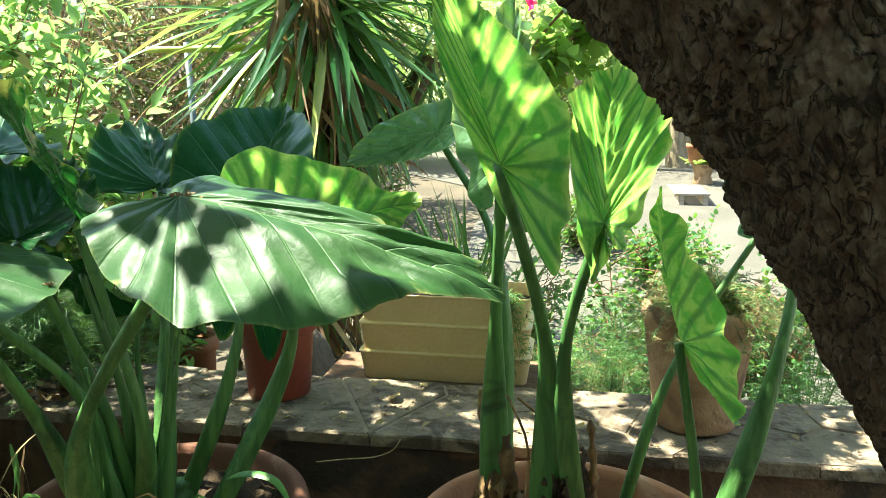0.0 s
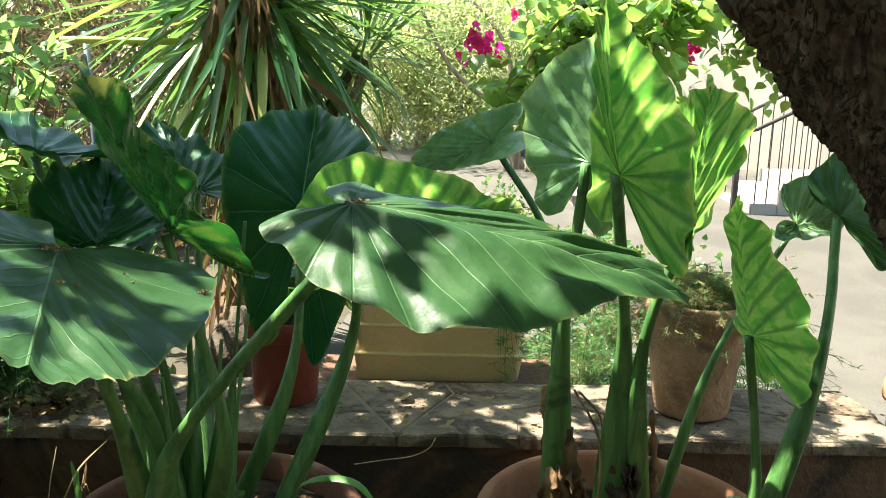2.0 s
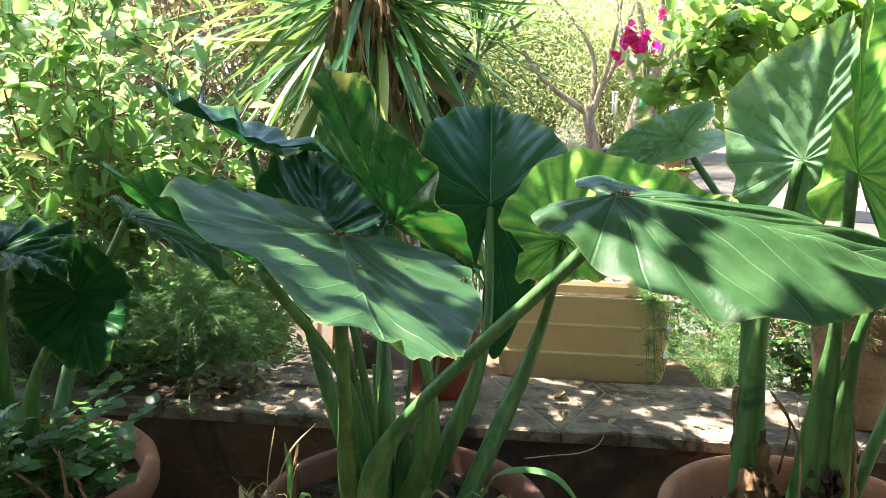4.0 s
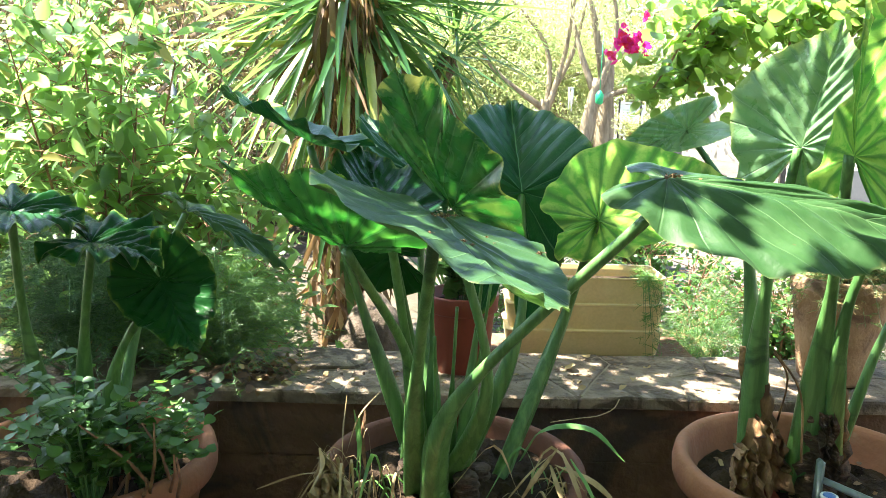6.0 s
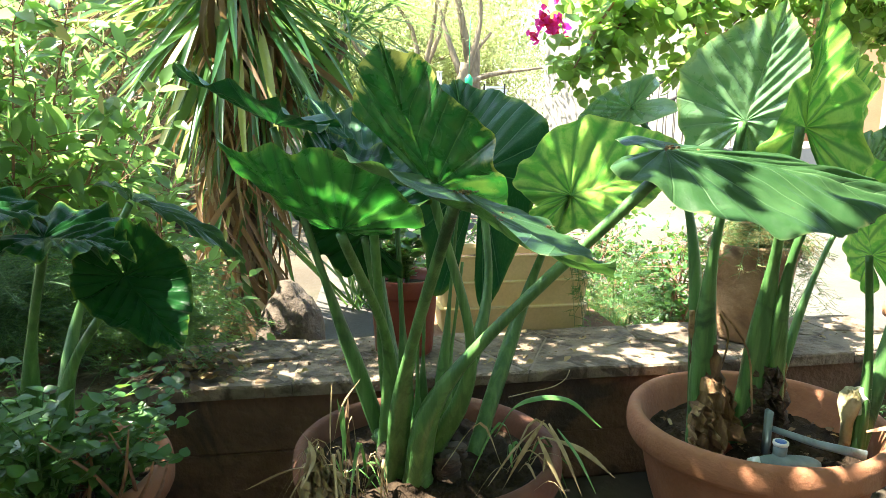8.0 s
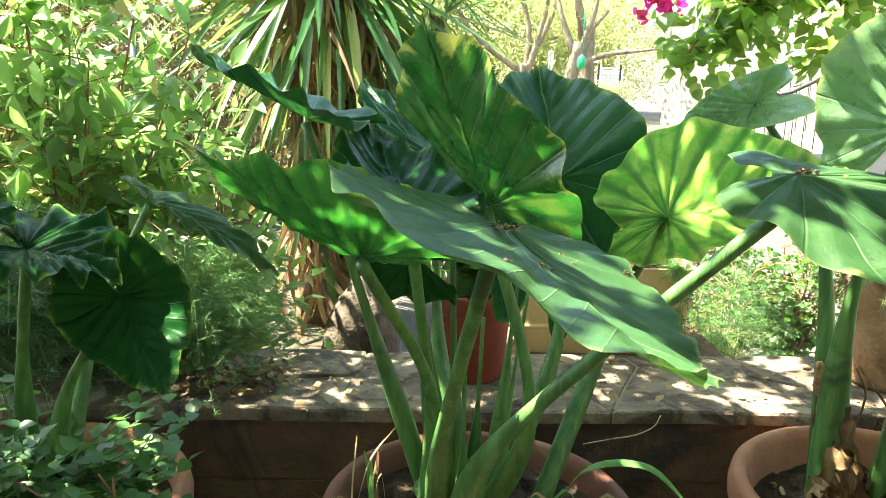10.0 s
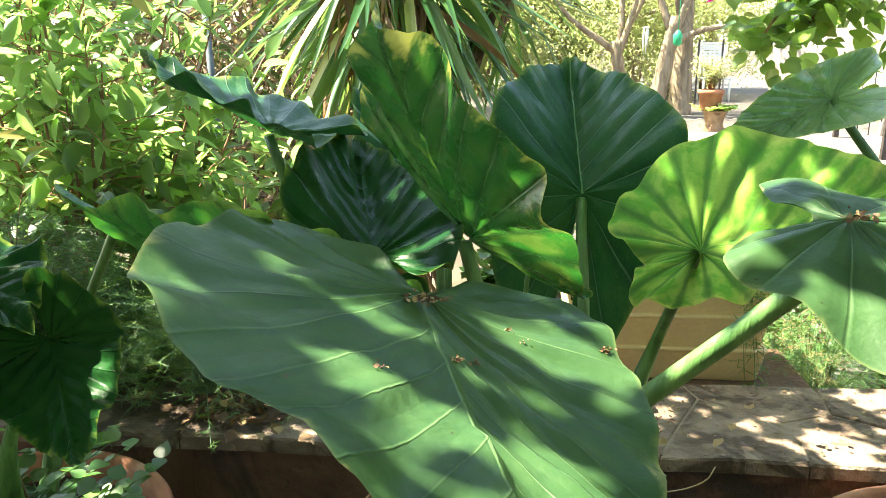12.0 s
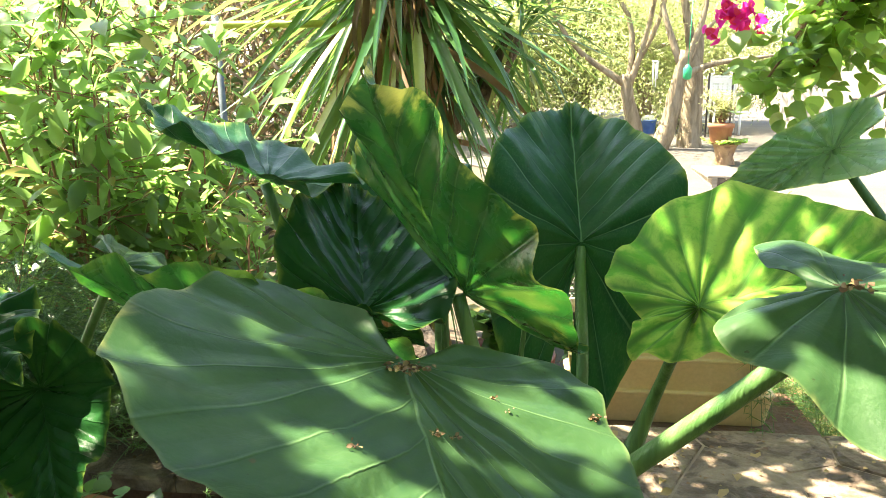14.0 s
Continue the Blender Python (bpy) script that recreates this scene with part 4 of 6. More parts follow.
# ---- clay urn on the wall ----
urn = thing("clay_urn", (0.37, 2.17, WALL_TOP), "weathered clay urn standing on the flagstones", "urn")
prof = [(0.098, 0.0), (0.108, 0.004), (0.114, 0.012), (0.122, 0.08), (0.134, 0.17), (0.145, 0.25), (0.151, 0.295), (0.158, 0.308), (0.162, 0.325), (0.160, 0.348), (0.152, 0.360), (0.140, 0.358), (0.134, 0.34), (0.130, 0.31)]
part("body", lathe(bmesh.new(), prof, (0.37, 2.17, WALL_TOP), 64, 0.010, 4), OCHRECLAY, urn)
part("soil", lathe(bmesh.new(), [(0.13, 0.30), (0.10, 0.315), (0.02, 0.32)], (0.37, 2.17, WALL_TOP), 24), SOIL, urn)

# ---- brick red pot on the wall ----
rp = thing("flower_pot", (-0.90, 2.21, WALL_TOP), "brick red plastic flower pot on the wall", "plant pot")
prof = [(0.094, 0.0), (0.098, 0.005), (0.112, 0.20), (0.113, 0.205), (0.121, 0.207), (0.123, 0.212), (0.127, 0.262), (0.125, 0.267), (0.118, 0.267), (0.114, 0.25), (0.11, 0.21)]
part("body", lathe(bmesh.new(), prof, (-0.90, 2.21, WALL_TOP), 40), REDPLASTIC, rp)
part("soil", lathe(bmesh.new(), [(0.110, 0.226), (0.05, 0.235), (0.01, 0.235)], (-0.90, 2.21, WALL_TOP), 24), SOIL, rp)


def tuft(name, at, n, height, spread, shape, size, mat, label, category, seed, wood=TWIG, kind=""):
    """A small bushy plant: thin stems set with leaves."""
    R = rng(seed)
    ob = thing(name, at, label, category)
    at = Vector(at)
    bm = bmesh.new()
    P, D, N, S = [], [], [], []
    for i in range(n):
        a = R.rand() * 6.283
        reach = spread * (0.3 + 0.7 * R.rand())
        h = height * (0.5 + 0.5 * R.rand())
        end = at + Vector((math.cos(a) * reach, math.sin(a) * reach, h))
        line = spline([at + Vector((math.cos(a), math.sin(a), 0)) * 0.015, at + Vector((math.cos(a) * reach * 0.35, math.sin(a) * reach * 0.35, h * 0.65)), end], 9)
        tube(bm, line, [0.0035 * (1 - 0.7 * k / 9) for k in range(10)], 4, caps=False)
        for k in range(2, 10):
            for s in (-1, 1):
                q = line[k]
                b = a + s * 1.4 + R.randn() * 0.4 + k
                P.append(q)
                D.append((math.cos(b), math.sin(b), 0.25 + 0.3 * R.randn()))
                N.append((0.3 * R.randn(), 0.3 * R.randn(), 1))
                S.append(size * (0.6 + 0.6 * R.rand()))
    tagged(part("stem", bm, wood, ob), kind="stuff")
    leaves("foliage", shape, P, D, N, S, mat, ob, kind="stuff")
    return ob


def feather(name, at, n, height, spread, mat, label, seed, droop=0.0, toward=None, per=36, size=0.019):
    """Asparagus fern: arching stems feathered with fine needles."""
    R = rng(seed)
    ob = thing(name, at, label, "fern")
    at = Vector(at)
    bm = bmesh.new()
    P, D, N, S = [], [], [], []
    for i in range(n):
        a = R.rand() * 6.283
        reach = spread * (0.25 + 0.75 * R.rand())
        h = height * (0.30 + 0.70 * R.rand()) * (1.15 - 0.5 * reach / spread)
        out = Vector((math.cos(a) * reach, math.sin(a) * reach, 0))
        if toward:
            out += Vector(toward) * (0.4 + 0.6 * R.rand())
        line = spline([at, at + out * 0.45 + Vector((0, 0, h * 0.8)), at + out + Vector((0, 0, h * 0.85 - droop * (0.4 + R.rand())))], 12)
        tube(bm, line, [0.0017 * (1 - 0.6 * k / 12) for k in range(13)], 3, caps=False)
        for k in range(3, 12):
            p, q = line[k], line[k + 1]
            d = (q - p).normalized()
            for s in (-1, 1):
                if R.rand() < 0.25:
                    continue
                b0 = p + (q - p) * R.rand()
                t = R.rand() * 6.283
                bd = (Vector((math.cos(t), math.sin(t), 0.15 * R.randn())) + d * 0.35).normalized()
                bl = 0.10 * (0.4 + 0.8 * R.rand()) * (1.15 - k / 15) * (0.55 + height)
                tube(bm, [b0, b0 + bd * bl * 0.5 + Vector((0, 0, 0.004)), b0 + bd * bl], [0.0009, 0.0008, 0.0005], 3, caps=False)
                many = per // 3
                for m in range(many):
                    P.append(b0 + bd * bl * (m + 0.6) / many)
                    w = R.randn(3) * 0.8
                    w[2] *= 0.6
                    D.append(bd * 0.45 + Vector(w))
                    N.append(R.randn(3) + np.array((0, 0, 0.8)))
                    S.append(size * (0.45 + 0.6 * R.rand()))
    tagged(part("stem", bm, STALK, ob), kind="stuff")
    leaves("needles", NEEDLE, P, D, N, S, mat, ob, kind="stuff")
    return ob


# ferns: in the urn, the trough, beside the path, over the wall end
feather("asparagus_fern", (0.40, 2.17, 0.72), 44, 0.16, 0.30, FERN, "feathery fern spilling from the clay urn", 51, 0.14)
feather("dry_fern", (0.37, 2.15, 0.72), 75, 0.20, 0.30, FERNDRY, "browned dry fern stems in the clay urn", 52, 0.12)
feather("asparagus_fern", (-0.22, 2.53, 0.64), 10, 0.08, 0.10, FERN, "thin fern hanging over the cream trough", 53, 0.30, (0.05, -0.18, 0), per=24, size=0.030)
feather("asparagus_fern", (0.14, 2.80, -0.05), 80, 0.82, 0.36, FERN, "airy feathery fern bush behind the wall", 54, 0.10)
feather("dry_fern", (0.14, 2.72, 0.02), 22, 0.62, 0.32, FERNDRY, "dry brown fern stems behind the wall", 60, 0.06)
feather("asparagus_fern", (0.86, 2.75, -0.05), 70, 0.85, 0.42, FERN, "airy feathery fern bush behind the wall", 55, 0.10)
feather("asparagus_fern", (-1.72, 2.18, 0.40), 150, 0.52, 0.42, FERN, "dense green fern growing over the wall", 56, 0.10)
feather("asparagus_fern", (-2.15, 2.05, 0.40), 170, 0.66, 0.44, FERNSHADE, "dense fern over the wall, coloured as in deep shade", 57, 0.06)
feather("asparagus_fern", (-1.98, 2.28, 0.40), 120, 0.50, 0.38, FERN, "dense green fern growing over the wall", 68, 0.06)
feather("asparagus_fern", (1.12, 1.78, 0.02), 50, 0.42, 0.32, FERN, "dark fern growing by the wall end", 59, 0.06)
feather("asparagus_fern", (1.02, 1.60, 0.02), 70, 0.46, 0.34, FERN, "dark fern growing by the wall end", 65, 0.06)
feather("asparagus_fern", (0.78, 1.68, 0.02), 70, 0.44, 0.22, FERNSHADE, "dark fern growing by the wall end", 69, 0.06)
feather("asparagus_fern", (1.35, 1.72, 0.02), 60, 0.50, 0.36, FERN, "dark fern growing by the wall end", 66, 0.06)
tuft("mint_plant", (-1.80, 1.36, 0.33), 44, 0.38, 0.28, HEART, 0.036, MINT, "bushy mint with rounded green leaves", "herb", 61, STALK)
tuft("mint_plant", (-1.68, 1.42, 0.33), 28, 0.25, 0.20, HEART, 0.034, MINT, "bushy mint spilling over the bowl rim", "herb", 62, STALK)
tuft("pot_seedling", (-0.90, 2.21, 0.63), 14, 0.20, 0.10, OVATE, 0.06, CITRUS, "small leafy seedling in the red pot", "potted plant", 63, STALK)


# ---- broadleaf shrub ----
def shrub(name, at, stems, height, lean, spread, size, count, mat, label, category, seed, shape=PLUMP):
    R = rng(seed)
    ob = thing(name, at, label, category)
    at = Vector(at)
    bm = bmesh.new()
    P, D, N, S = [], [], [], []
    for i in range(stems):
        a = R.rand() * 6.283
        h = height * (0.55 + 0.45 * R.rand())
        out = Vector((math.cos(a), math.sin(a), 0)) * spread * (0.3 + 0.7 * R.rand()) + Vector(lean) * R.rand()
        line = spline([at + out * 0.08, at + out * 0.45 + Vector((0, 0, h * 0.55)), at + out + Vector((0, 0, h))], 12)
        tube(bm, line, [0.012 * (1 - 0.8 * k / 12) for k in range(13)], 5, caps=False)
        for k in range(2, 13):
            for b in range(2):
                d = Vector((R.randn(), R.randn(), 0.3 + 0.5 * R.randn())).normalized()
                length = 0.14 + 0.22 * R.rand()
                tw = spline([line[k], line[k] + d * length * 0.5 + Vector((0, 0, 0.02)), line[k] + d * length], 5)
                tube(bm, tw, [0.0028, 0.0026, 0.0024, 0.002, 0.0016, 0.001], 3, caps=False)
                for m in range(count):
                    q = tw[0].lerp(tw[-1], 0.15 + 0.9 * (m + R.rand()) / count)
                    P.append(q)
                    D.append(d * 0.7 + Vector(R.randn(3)) * 0.75)
                    N.append((0.55 * R.randn(), 0.55 * R.randn(), 1))
                    S.append(size * (0.55 + 0.8 * R.rand()))
    tagged(part("branch", bm, TWIG, ob), kind="stuff")
    leaves("foliage", shape, P, D, N, S, mat, ob, kind="stuff")
    return ob


shrub("garden_shrub", (-2.35, 2.75, -0.36), 15, 2.25, (0.3, 0.0, 0), 0.55, 0.098, 8, CITRUS, "leafy shrub with fresh yellow-green leaves", "shrub", 71)
shrub("garden_shrub", (-3.1, 3.3, -0.36), 15, 2.5, (0.2, 0, 0), 0.7, 0.098, 8, CITRUS, "leafy shrub with fresh yellow-green leaves", "shrub", 72)
shrub("garden_shrub", (-2.18, 3.3, -0.36), 13, 1.7, (0.05, 0, 0), 0.38, 0.095, 8, CITRUS, "leafy shrub with fresh yellow-green leaves", "shrub", 73)
shrub("garden_shrub", (-3.9, 4.6, -0.36), 18, 2.5, (0, 0, 0), 0.9, 0.105, 8, CITRUS, "tall leafy garden shrub in sun", "shrub", 74)
shrub("garden_shrub", (-1.84, 2.72, -0.36), 10, 1.25, (0.0, 0, 0), 0.20, 0.075, 8, CITRUS, "young leafy shrub with bright green leaves", "shrub", 79)
shrub("garden_shrub", (-1.86, 2.50, -0.36), 13, 1.12, (0.02, -0.10, 0), 0.22, 0.062, 8, CITRUS, "young leafy shrub with bright green leaves", "shrub", 82)
shrub("garden_shrub", (-2.25, 2.45, -0.36), 13, 1.20, (0.0, -0.12, 0), 0.28, 0.066, 8, CITRUS, "young leafy shrub with bright green leaves", "shrub", 83)
shrub("low_shrub", (-0.35, 4.6, -0.36), 14, 0.7, (0, 0, 0), 0.4, 0.055, 5, CITRUS, "low green shrub beside the path", "shrub", 75)
shrub("low_shrub", (0.30, 3.75, -0.36), 13, 0.92, (0, 0, 0), 0.45, 0.034, 8, MINT, "low bush with small round bright leaves", "shrub", 76, HEART)
shrub("low_shrub", (-0.28, 3.55, -0.36), 14, 0.55, (0, 0, 0), 0.30, 0.032, 8, MINT, "low bush with small round bright leaves", "shrub", 77, HEART)
shrub("low_shrub", (0.15, 7.4, -0.06), 16, 0.50, (0, 0, 0), 0.40, 0.045, 8, MINT, "low bush with small round bright leaves", "shrub", 80, HEART)
shrub("low_shrub", (0.75, 6.5, -0.22), 16, 0.50, (0, 0, 0), 0.42, 0.045, 8, MINT, "low bush with small round bright leaves", "shrub", 81, HEART)
shrub("low_shrub", (1.05, 4.1, -0.36), 16, 0.85, (0, 0, 0), 0.40, 0.036, 8, MINT, "low bush with small round bright leaves", "shrub", 78, HEART)

# ---- yucca ----
yucca = thing("yucca", (-1.66, 5.0, -0.37), "tall yucca with sword leaves and a dry hanging skirt", "yucca")
bm = bmesh.new()
tube(bm, spline([(-1.70, 5.02, -0.40), (-1.68, 5.0, 0.4), (-1.62, 4.95, 1.2), (-1.57, 4.85, 2.0)], 16), [0.17 - 0.006 * k for k in range(17)], 14, rough=0.2, seed=3)
part("trunk", bm, YUCCABARK, yucca)


def sword(droop, seed, width=0.052, curl=0.0):
    """Sword leaf of unit length along y, folded along its middle, bent down by droop."""
    verts, faces = [], []
    n = 9
    for i in range(n + 1):
        t = i / n
        a = droop * t * t
        y, z = t * math.cos(a * 0.6), -t * math.sin(a)
        w = width * (0.55 + 1.0 * t) * (1 - t ** 3) if t < 0.6 else width * 1.15 * (1 - t ** 3) * 0.93
        x = curl * math.sin(t * 3 + seed) * 0.06
        verts += [(x - w, y, z + w * 0.45), (x, y, z), (x + w, y, z + w * 0.45)]
    for i in range(n):
        for k in (0, 1):
            faces.append((3 * i + k, 3 * i + k + 1, 3 * i + k + 4, 3 * i + k + 3))
    return verts, faces


live = [mesh_from("sword_leaf", *sword(d, k, 0.021, 0.3), YUCCA) for k, d in enumerate((0.0, 0.03, 0.06, 0.10, 0.16, 0.04))]
dead = [mesh_from("dry_leaf", *sword(d, k, 0.024, 2.5), YUCCADRY) for k, d in enumerate((0.2, 0.5, 0.1))]
R = rng(81)


def rosette(center, n, low, high, length, meshes, name):
    for i in range(n):
        az = i * 2.39996 + R.randn() * 0.15
        el_ = low + (high - low) * ((i + 0.5) / n) ** 0.9 + R.randn() * 5
        ob = new(name, meshes[R.randint(len(meshes))])
        ob.parent = yucca
        ob.rotation_mode = "XYZ"
        ob.rotation_euler = Euler((radians(el_), R.randn() * 0.25, az))
        s = length * (0.8 + 0.35 * R.rand())
        ob.scale = (s, s, s)
        dirv = Vector((-math.sin(az), math.cos(az), 0)) * 0.05
        ob.location = Vector(center) + dirv + Vector((0, 0, R.randn() * 0.10)) - yucca.location


rosette((-1.60, 4.85, 2.02), 270, -84, 40, 1.32, live, "sword_leaf")
rosette((-1.62, 4.90, 1.72), 120, -88, -40, 1.05, live, "sword_leaf")
rosette((-0.93, 5.2, 1.68), 70, -70, 70, 0.72, live, "sword_leaf")
for i in range(260):
    az = R.rand() * 6.283
    z = 0.05 + 1.90 * R.rand()
    ob = new("dry_leaf", dead[R.randint(3)])
    ob.parent = yucca
    ob.rotation_euler = Euler((radians(-80 + R.randn() * 9), R.randn() * 0.3, az))
    s = 0.5 + 0.5 * R.rand()
    ob.scale = (s, s, s)
    ob.location = Vector((-1.63 - 0.14 * math.sin(az), 4.95 + 0.14 * math.cos(az), z)) - yucca.location
bm = bmesh.new()
tube(bm, spline([(-1.62, 4.96, 0.9), (-1.2, 5.1, 1.2), (-0.95, 5.2, 1.62)], 8), [0.075] * 9, 10, rough=0.25)
part("side_trunk", bm, YUCCABARK, yucca)
# green leaves hanging low along the trunk
for i in range(34):
    az = R.rand() * 6.283
    ob = new("sword_leaf", live[R.randint(6)])
    ob.parent = yucca
    ob.rotation_euler = Euler((radians(-84 + R.randn() * 6), R.randn() * 0.25, az))
    s = 0.55 + 0.4 * R.rand()
    ob.scale = (s * 1.5, s, s)
    ob.location = Vector((-1.63 - 0.19 * math.sin(az), 4.95 + 0.19 * math.cos(az), 0.25 + 0.75 * R.rand())) - yucca.location
# withered leaves hanging from the crown
rosette((-1.56, 4.52, 1.98), 52, -92, -72, 0.95, dead, "dry_leaf")
strap = thing("strap_plant", (-0.72, 5.45, -0.37), "upright green strap-leaved plant beside the path", "strap-leaf plant")
for i in range(46):
    az = R.rand() * 6.283
    ob = new("strap_leaf", live[R.randint(6)])
    ob.parent = strap
    ob.rotation_euler = Euler((radians(80 - 26 * R.rand() ** 2), R.randn() * 0.3, az))
    s_ = 0.8 + 0.5 * R.rand()
    ob.scale = (s_ * 0.7, s_, s_)
    ob.location = (R.randn() * 0.10, R.randn() * 0.08, 0.0)

# ---- rock behind the wall ----
bm = bmesh.new()
bmesh.ops.create_icosphere(bm, subdivisions=4, radius=0.30)
for v in bm.verts:
    v.co *= 1 + 0.35 * noise.noise(v.co * 4) + 0.10 * noise.noise(v.co * 13) + 0.04 * noise.noise(v.co * 40)
    v.co.x *= 0.62
    v.co.z *= 1.35
    v.co += Vector((-1.275, 3.25, -0.02))
grounded("rock", bm, ROCK, (-1.275, 3.25, -0.38), "rough brown boulder behind the wall", "rock")

# ---- loose brick by the yucca ----
bm = bmesh.new()
box(bm, (-0.125, -0.058, 0.0), (0.125, 0.058, 0.075), 0.006)
bmesh.ops.subdivide_edges(bm, edges=[e for e in bm.edges if e.calc_length() > 0.05], cuts=5, use_grid_fill=True)
for v in bm.verts:
    v.co.x += 0.012 * noise.noise(v.co * 25)
    v.co.z += 0.005 * noise.noise(v.co * 40) if v.co.z > 0.03 else 0.0
bmesh.ops.transform(bm, matrix=pose(-1.415, 4.38, -0.362, 0, 0, 14), verts=bm.verts)
grounded("loose_brick", bm, TERRA, (-1.415, 4.38, -0.362), "worn orange brick lying on the earth by the yucca", "brick")

# ---- pole with a crossing pipe ----
bm = bmesh.new()
tube(bm, [(-3.28, 6.45, -0.30), (-3.36, 6.45, 1.86)], [0.028, 0.028], 12)
grounded("steel_post", bm, GALVANISED, (-3.28, 6.45, -0.30), "grey steel post standing among shrubs", "post")
bm = bmesh.new()
tube(bm, spline([(-2.738, 4.722, 1.665), (-2.40, 4.73, 1.668), (-1.95, 4.74, 1.672)], 6), [0.022] * 7, 10)
grounded("crossing_pipe", bm, CANE, (-2.4, 4.73, 1.64), "yellow-green pipe running level into the yucca", "pipe")


# ---- bougainvillea ----
boug = thing("bougainvillea", (2.6, 3.7, -0.37), "bougainvillea arching overhead with magenta bracts", "climber")
R = rng(91)
P, D, N, S = [], [], [], []
arches = []
for i in range(38):
    a = Vector((2.4 + 0.3 * R.randn(), 3.6 + 0.2 * R.randn(), 1.6 + 0.8 * R.rand()))
    b = Vector((-0.30 + 2.1 * R.rand() ** 0.85, 2.58 + 0.75 * R.rand(), 1.42 + 0.40 * R.rand()))
    m = (a + b) / 2 + Vector((0, 0, 0.15 + 0.3 * R.rand()))
    arches.append(spline([a, m, b], 14))
for a, b in [((0.20, 2.75, 1.74), (-0.24, 2.50, 1.34)), ((0.25, 2.80, 1.72), (-0.10, 2.55, 1.38)), ((0.45, 2.75, 1.74), (0.22, 2.50, 1.36))]:
    a, b = Vector(a), Vector(b)
    arches.append(spline([a, (a + b) / 2 + Vector((0.0, 0.0, 0.09)), b], 14))
bm = bmesh.new()
tube(bm, spline([(2.6, 3.7, -0.37), (2.62, 3.68, 0.7), (2.5, 3.6, 1.9)], 10), [0.06 - 0.002 * k for k in range(11)], 8, rough=0.2)
part("trunk", bm, BARK, boug)
bm = bmesh.new()
for line in arches:
    tube(bm, line, [0.010 * (1 - 0.7 * k / 14) for k in range(15)], 4, caps=False)
    for k in range(2, 15):
        for j in range(4):
            d = Vector((R.randn(), R.randn(), -0.4 + 0.6 * R.randn())).normalized()
            l = 0.08 + 0.2 * R.rand()
            for m in range(5):
                q = line[k] + d * l * (m + 0.6) / 5
                P.append(q)
                D.append(d * 0.6 + Vector(R.randn(3)) * 0.7 + Vector((0, 0, -0.3)))
                N.append((0.7 * R.randn(), 0.7 * R.randn(), 1))
                S.append(0.036 + 0.040 * R.rand())
tagged(part("branch", bm, TWIG, boug), kind="stuff")
leaves("foliage", HEART, P, D, N, S, BOUGLEAF, boug, kind="stuff")
BRACTS = [mesh_from("bract", *plumped([(0.0, 0.06), (0.12, 0.28), (0.35, 0.42), (0.6, 0.34), (0.85, 0.13), (1.0, 0.0)], f, d), MAGENTA) for f, d in ((0.5, 0.1), (0.7, 0.3), (0.3, -0.2))]
for c, n, s in [((-0.335, 2.55, 1.56), 26, 0.030), ((-0.285, 2.54, 1.535), 30, 0.034), ((-0.255, 2.56, 1.495), 18, 0.024), ((-0.36, 2.56, 1.485), 9, 0.018), ((0.51, 2.9, 1.552), 20, 0.032), ((0.49, 2.9, 1.525), 9, 0.018),
                ((0.83, 2.9, 1.77), 14, 0.03), ((-0.17, 2.9, 1.675), 8, 0.02), ((0.30, 2.95, 1.70), 8, 0.025)]:
    for k in range(n):
        ob = new("bract", BRACTS[R.randint(3)])
        ob.parent = boug
        ob.location = Vector(c) + Vector(R.randn(3)) * s * 0.6 - boug.location
        ob.rotation_euler = Euler(tuple(R.rand(3) * 6.283))
        q = 0.022 + 0.014 * R.rand()
        ob.scale = (q, q, q)


# ---- far trees ----
def tree_far(name, at, trunk, limbs, crown, n, size, label, seed, mat=OLIVE, thick=0.16):
    R = rng(seed)
    ob = thing(name, at, label, "tree")
    bm = bmesh.new()
    line = spline([at] + trunk, 12)
    tube(bm, line, [thick * (1 - 0.45 * k / 12) for k in range(13)], 12, rough=0.18, seed=seed)
    part("trunk", bm, BARK, ob)
    for i, end in enumerate(limbs):
        a = line[8 + i % 4]
        bm = bmesh.new()
        e = Vector(end)
        tube(bm, spline([a, (a + e) / 2 + Vector(R.randn(3)) * 0.15, e], 8), [thick * 0.42 * (1 - 0.7 * k / 8) for k in range(9)], 7, rough=0.15, seed=i)
        part("limb", bm, BARK, ob)
    P = []
    centers = [np.array(c) + R.randn(3) * 0.5 for c in crown for _ in range(7)]
    for k in range(n):
        c = centers[R.randint(len(centers))]
        P.append(c + R.randn(3) * np.array((0.34, 0.34, 0.26)))
    D = R.randn(n, 3)
    leaves("crown", LANCE if size < 0.09 else OVATE, P, D, R.randn(n, 3) * 0.6 + np.array((0, 0, 1)), size * (0.6 + 0.8 * R.rand(n)), mat, ob, kind="stuff")
    return ob


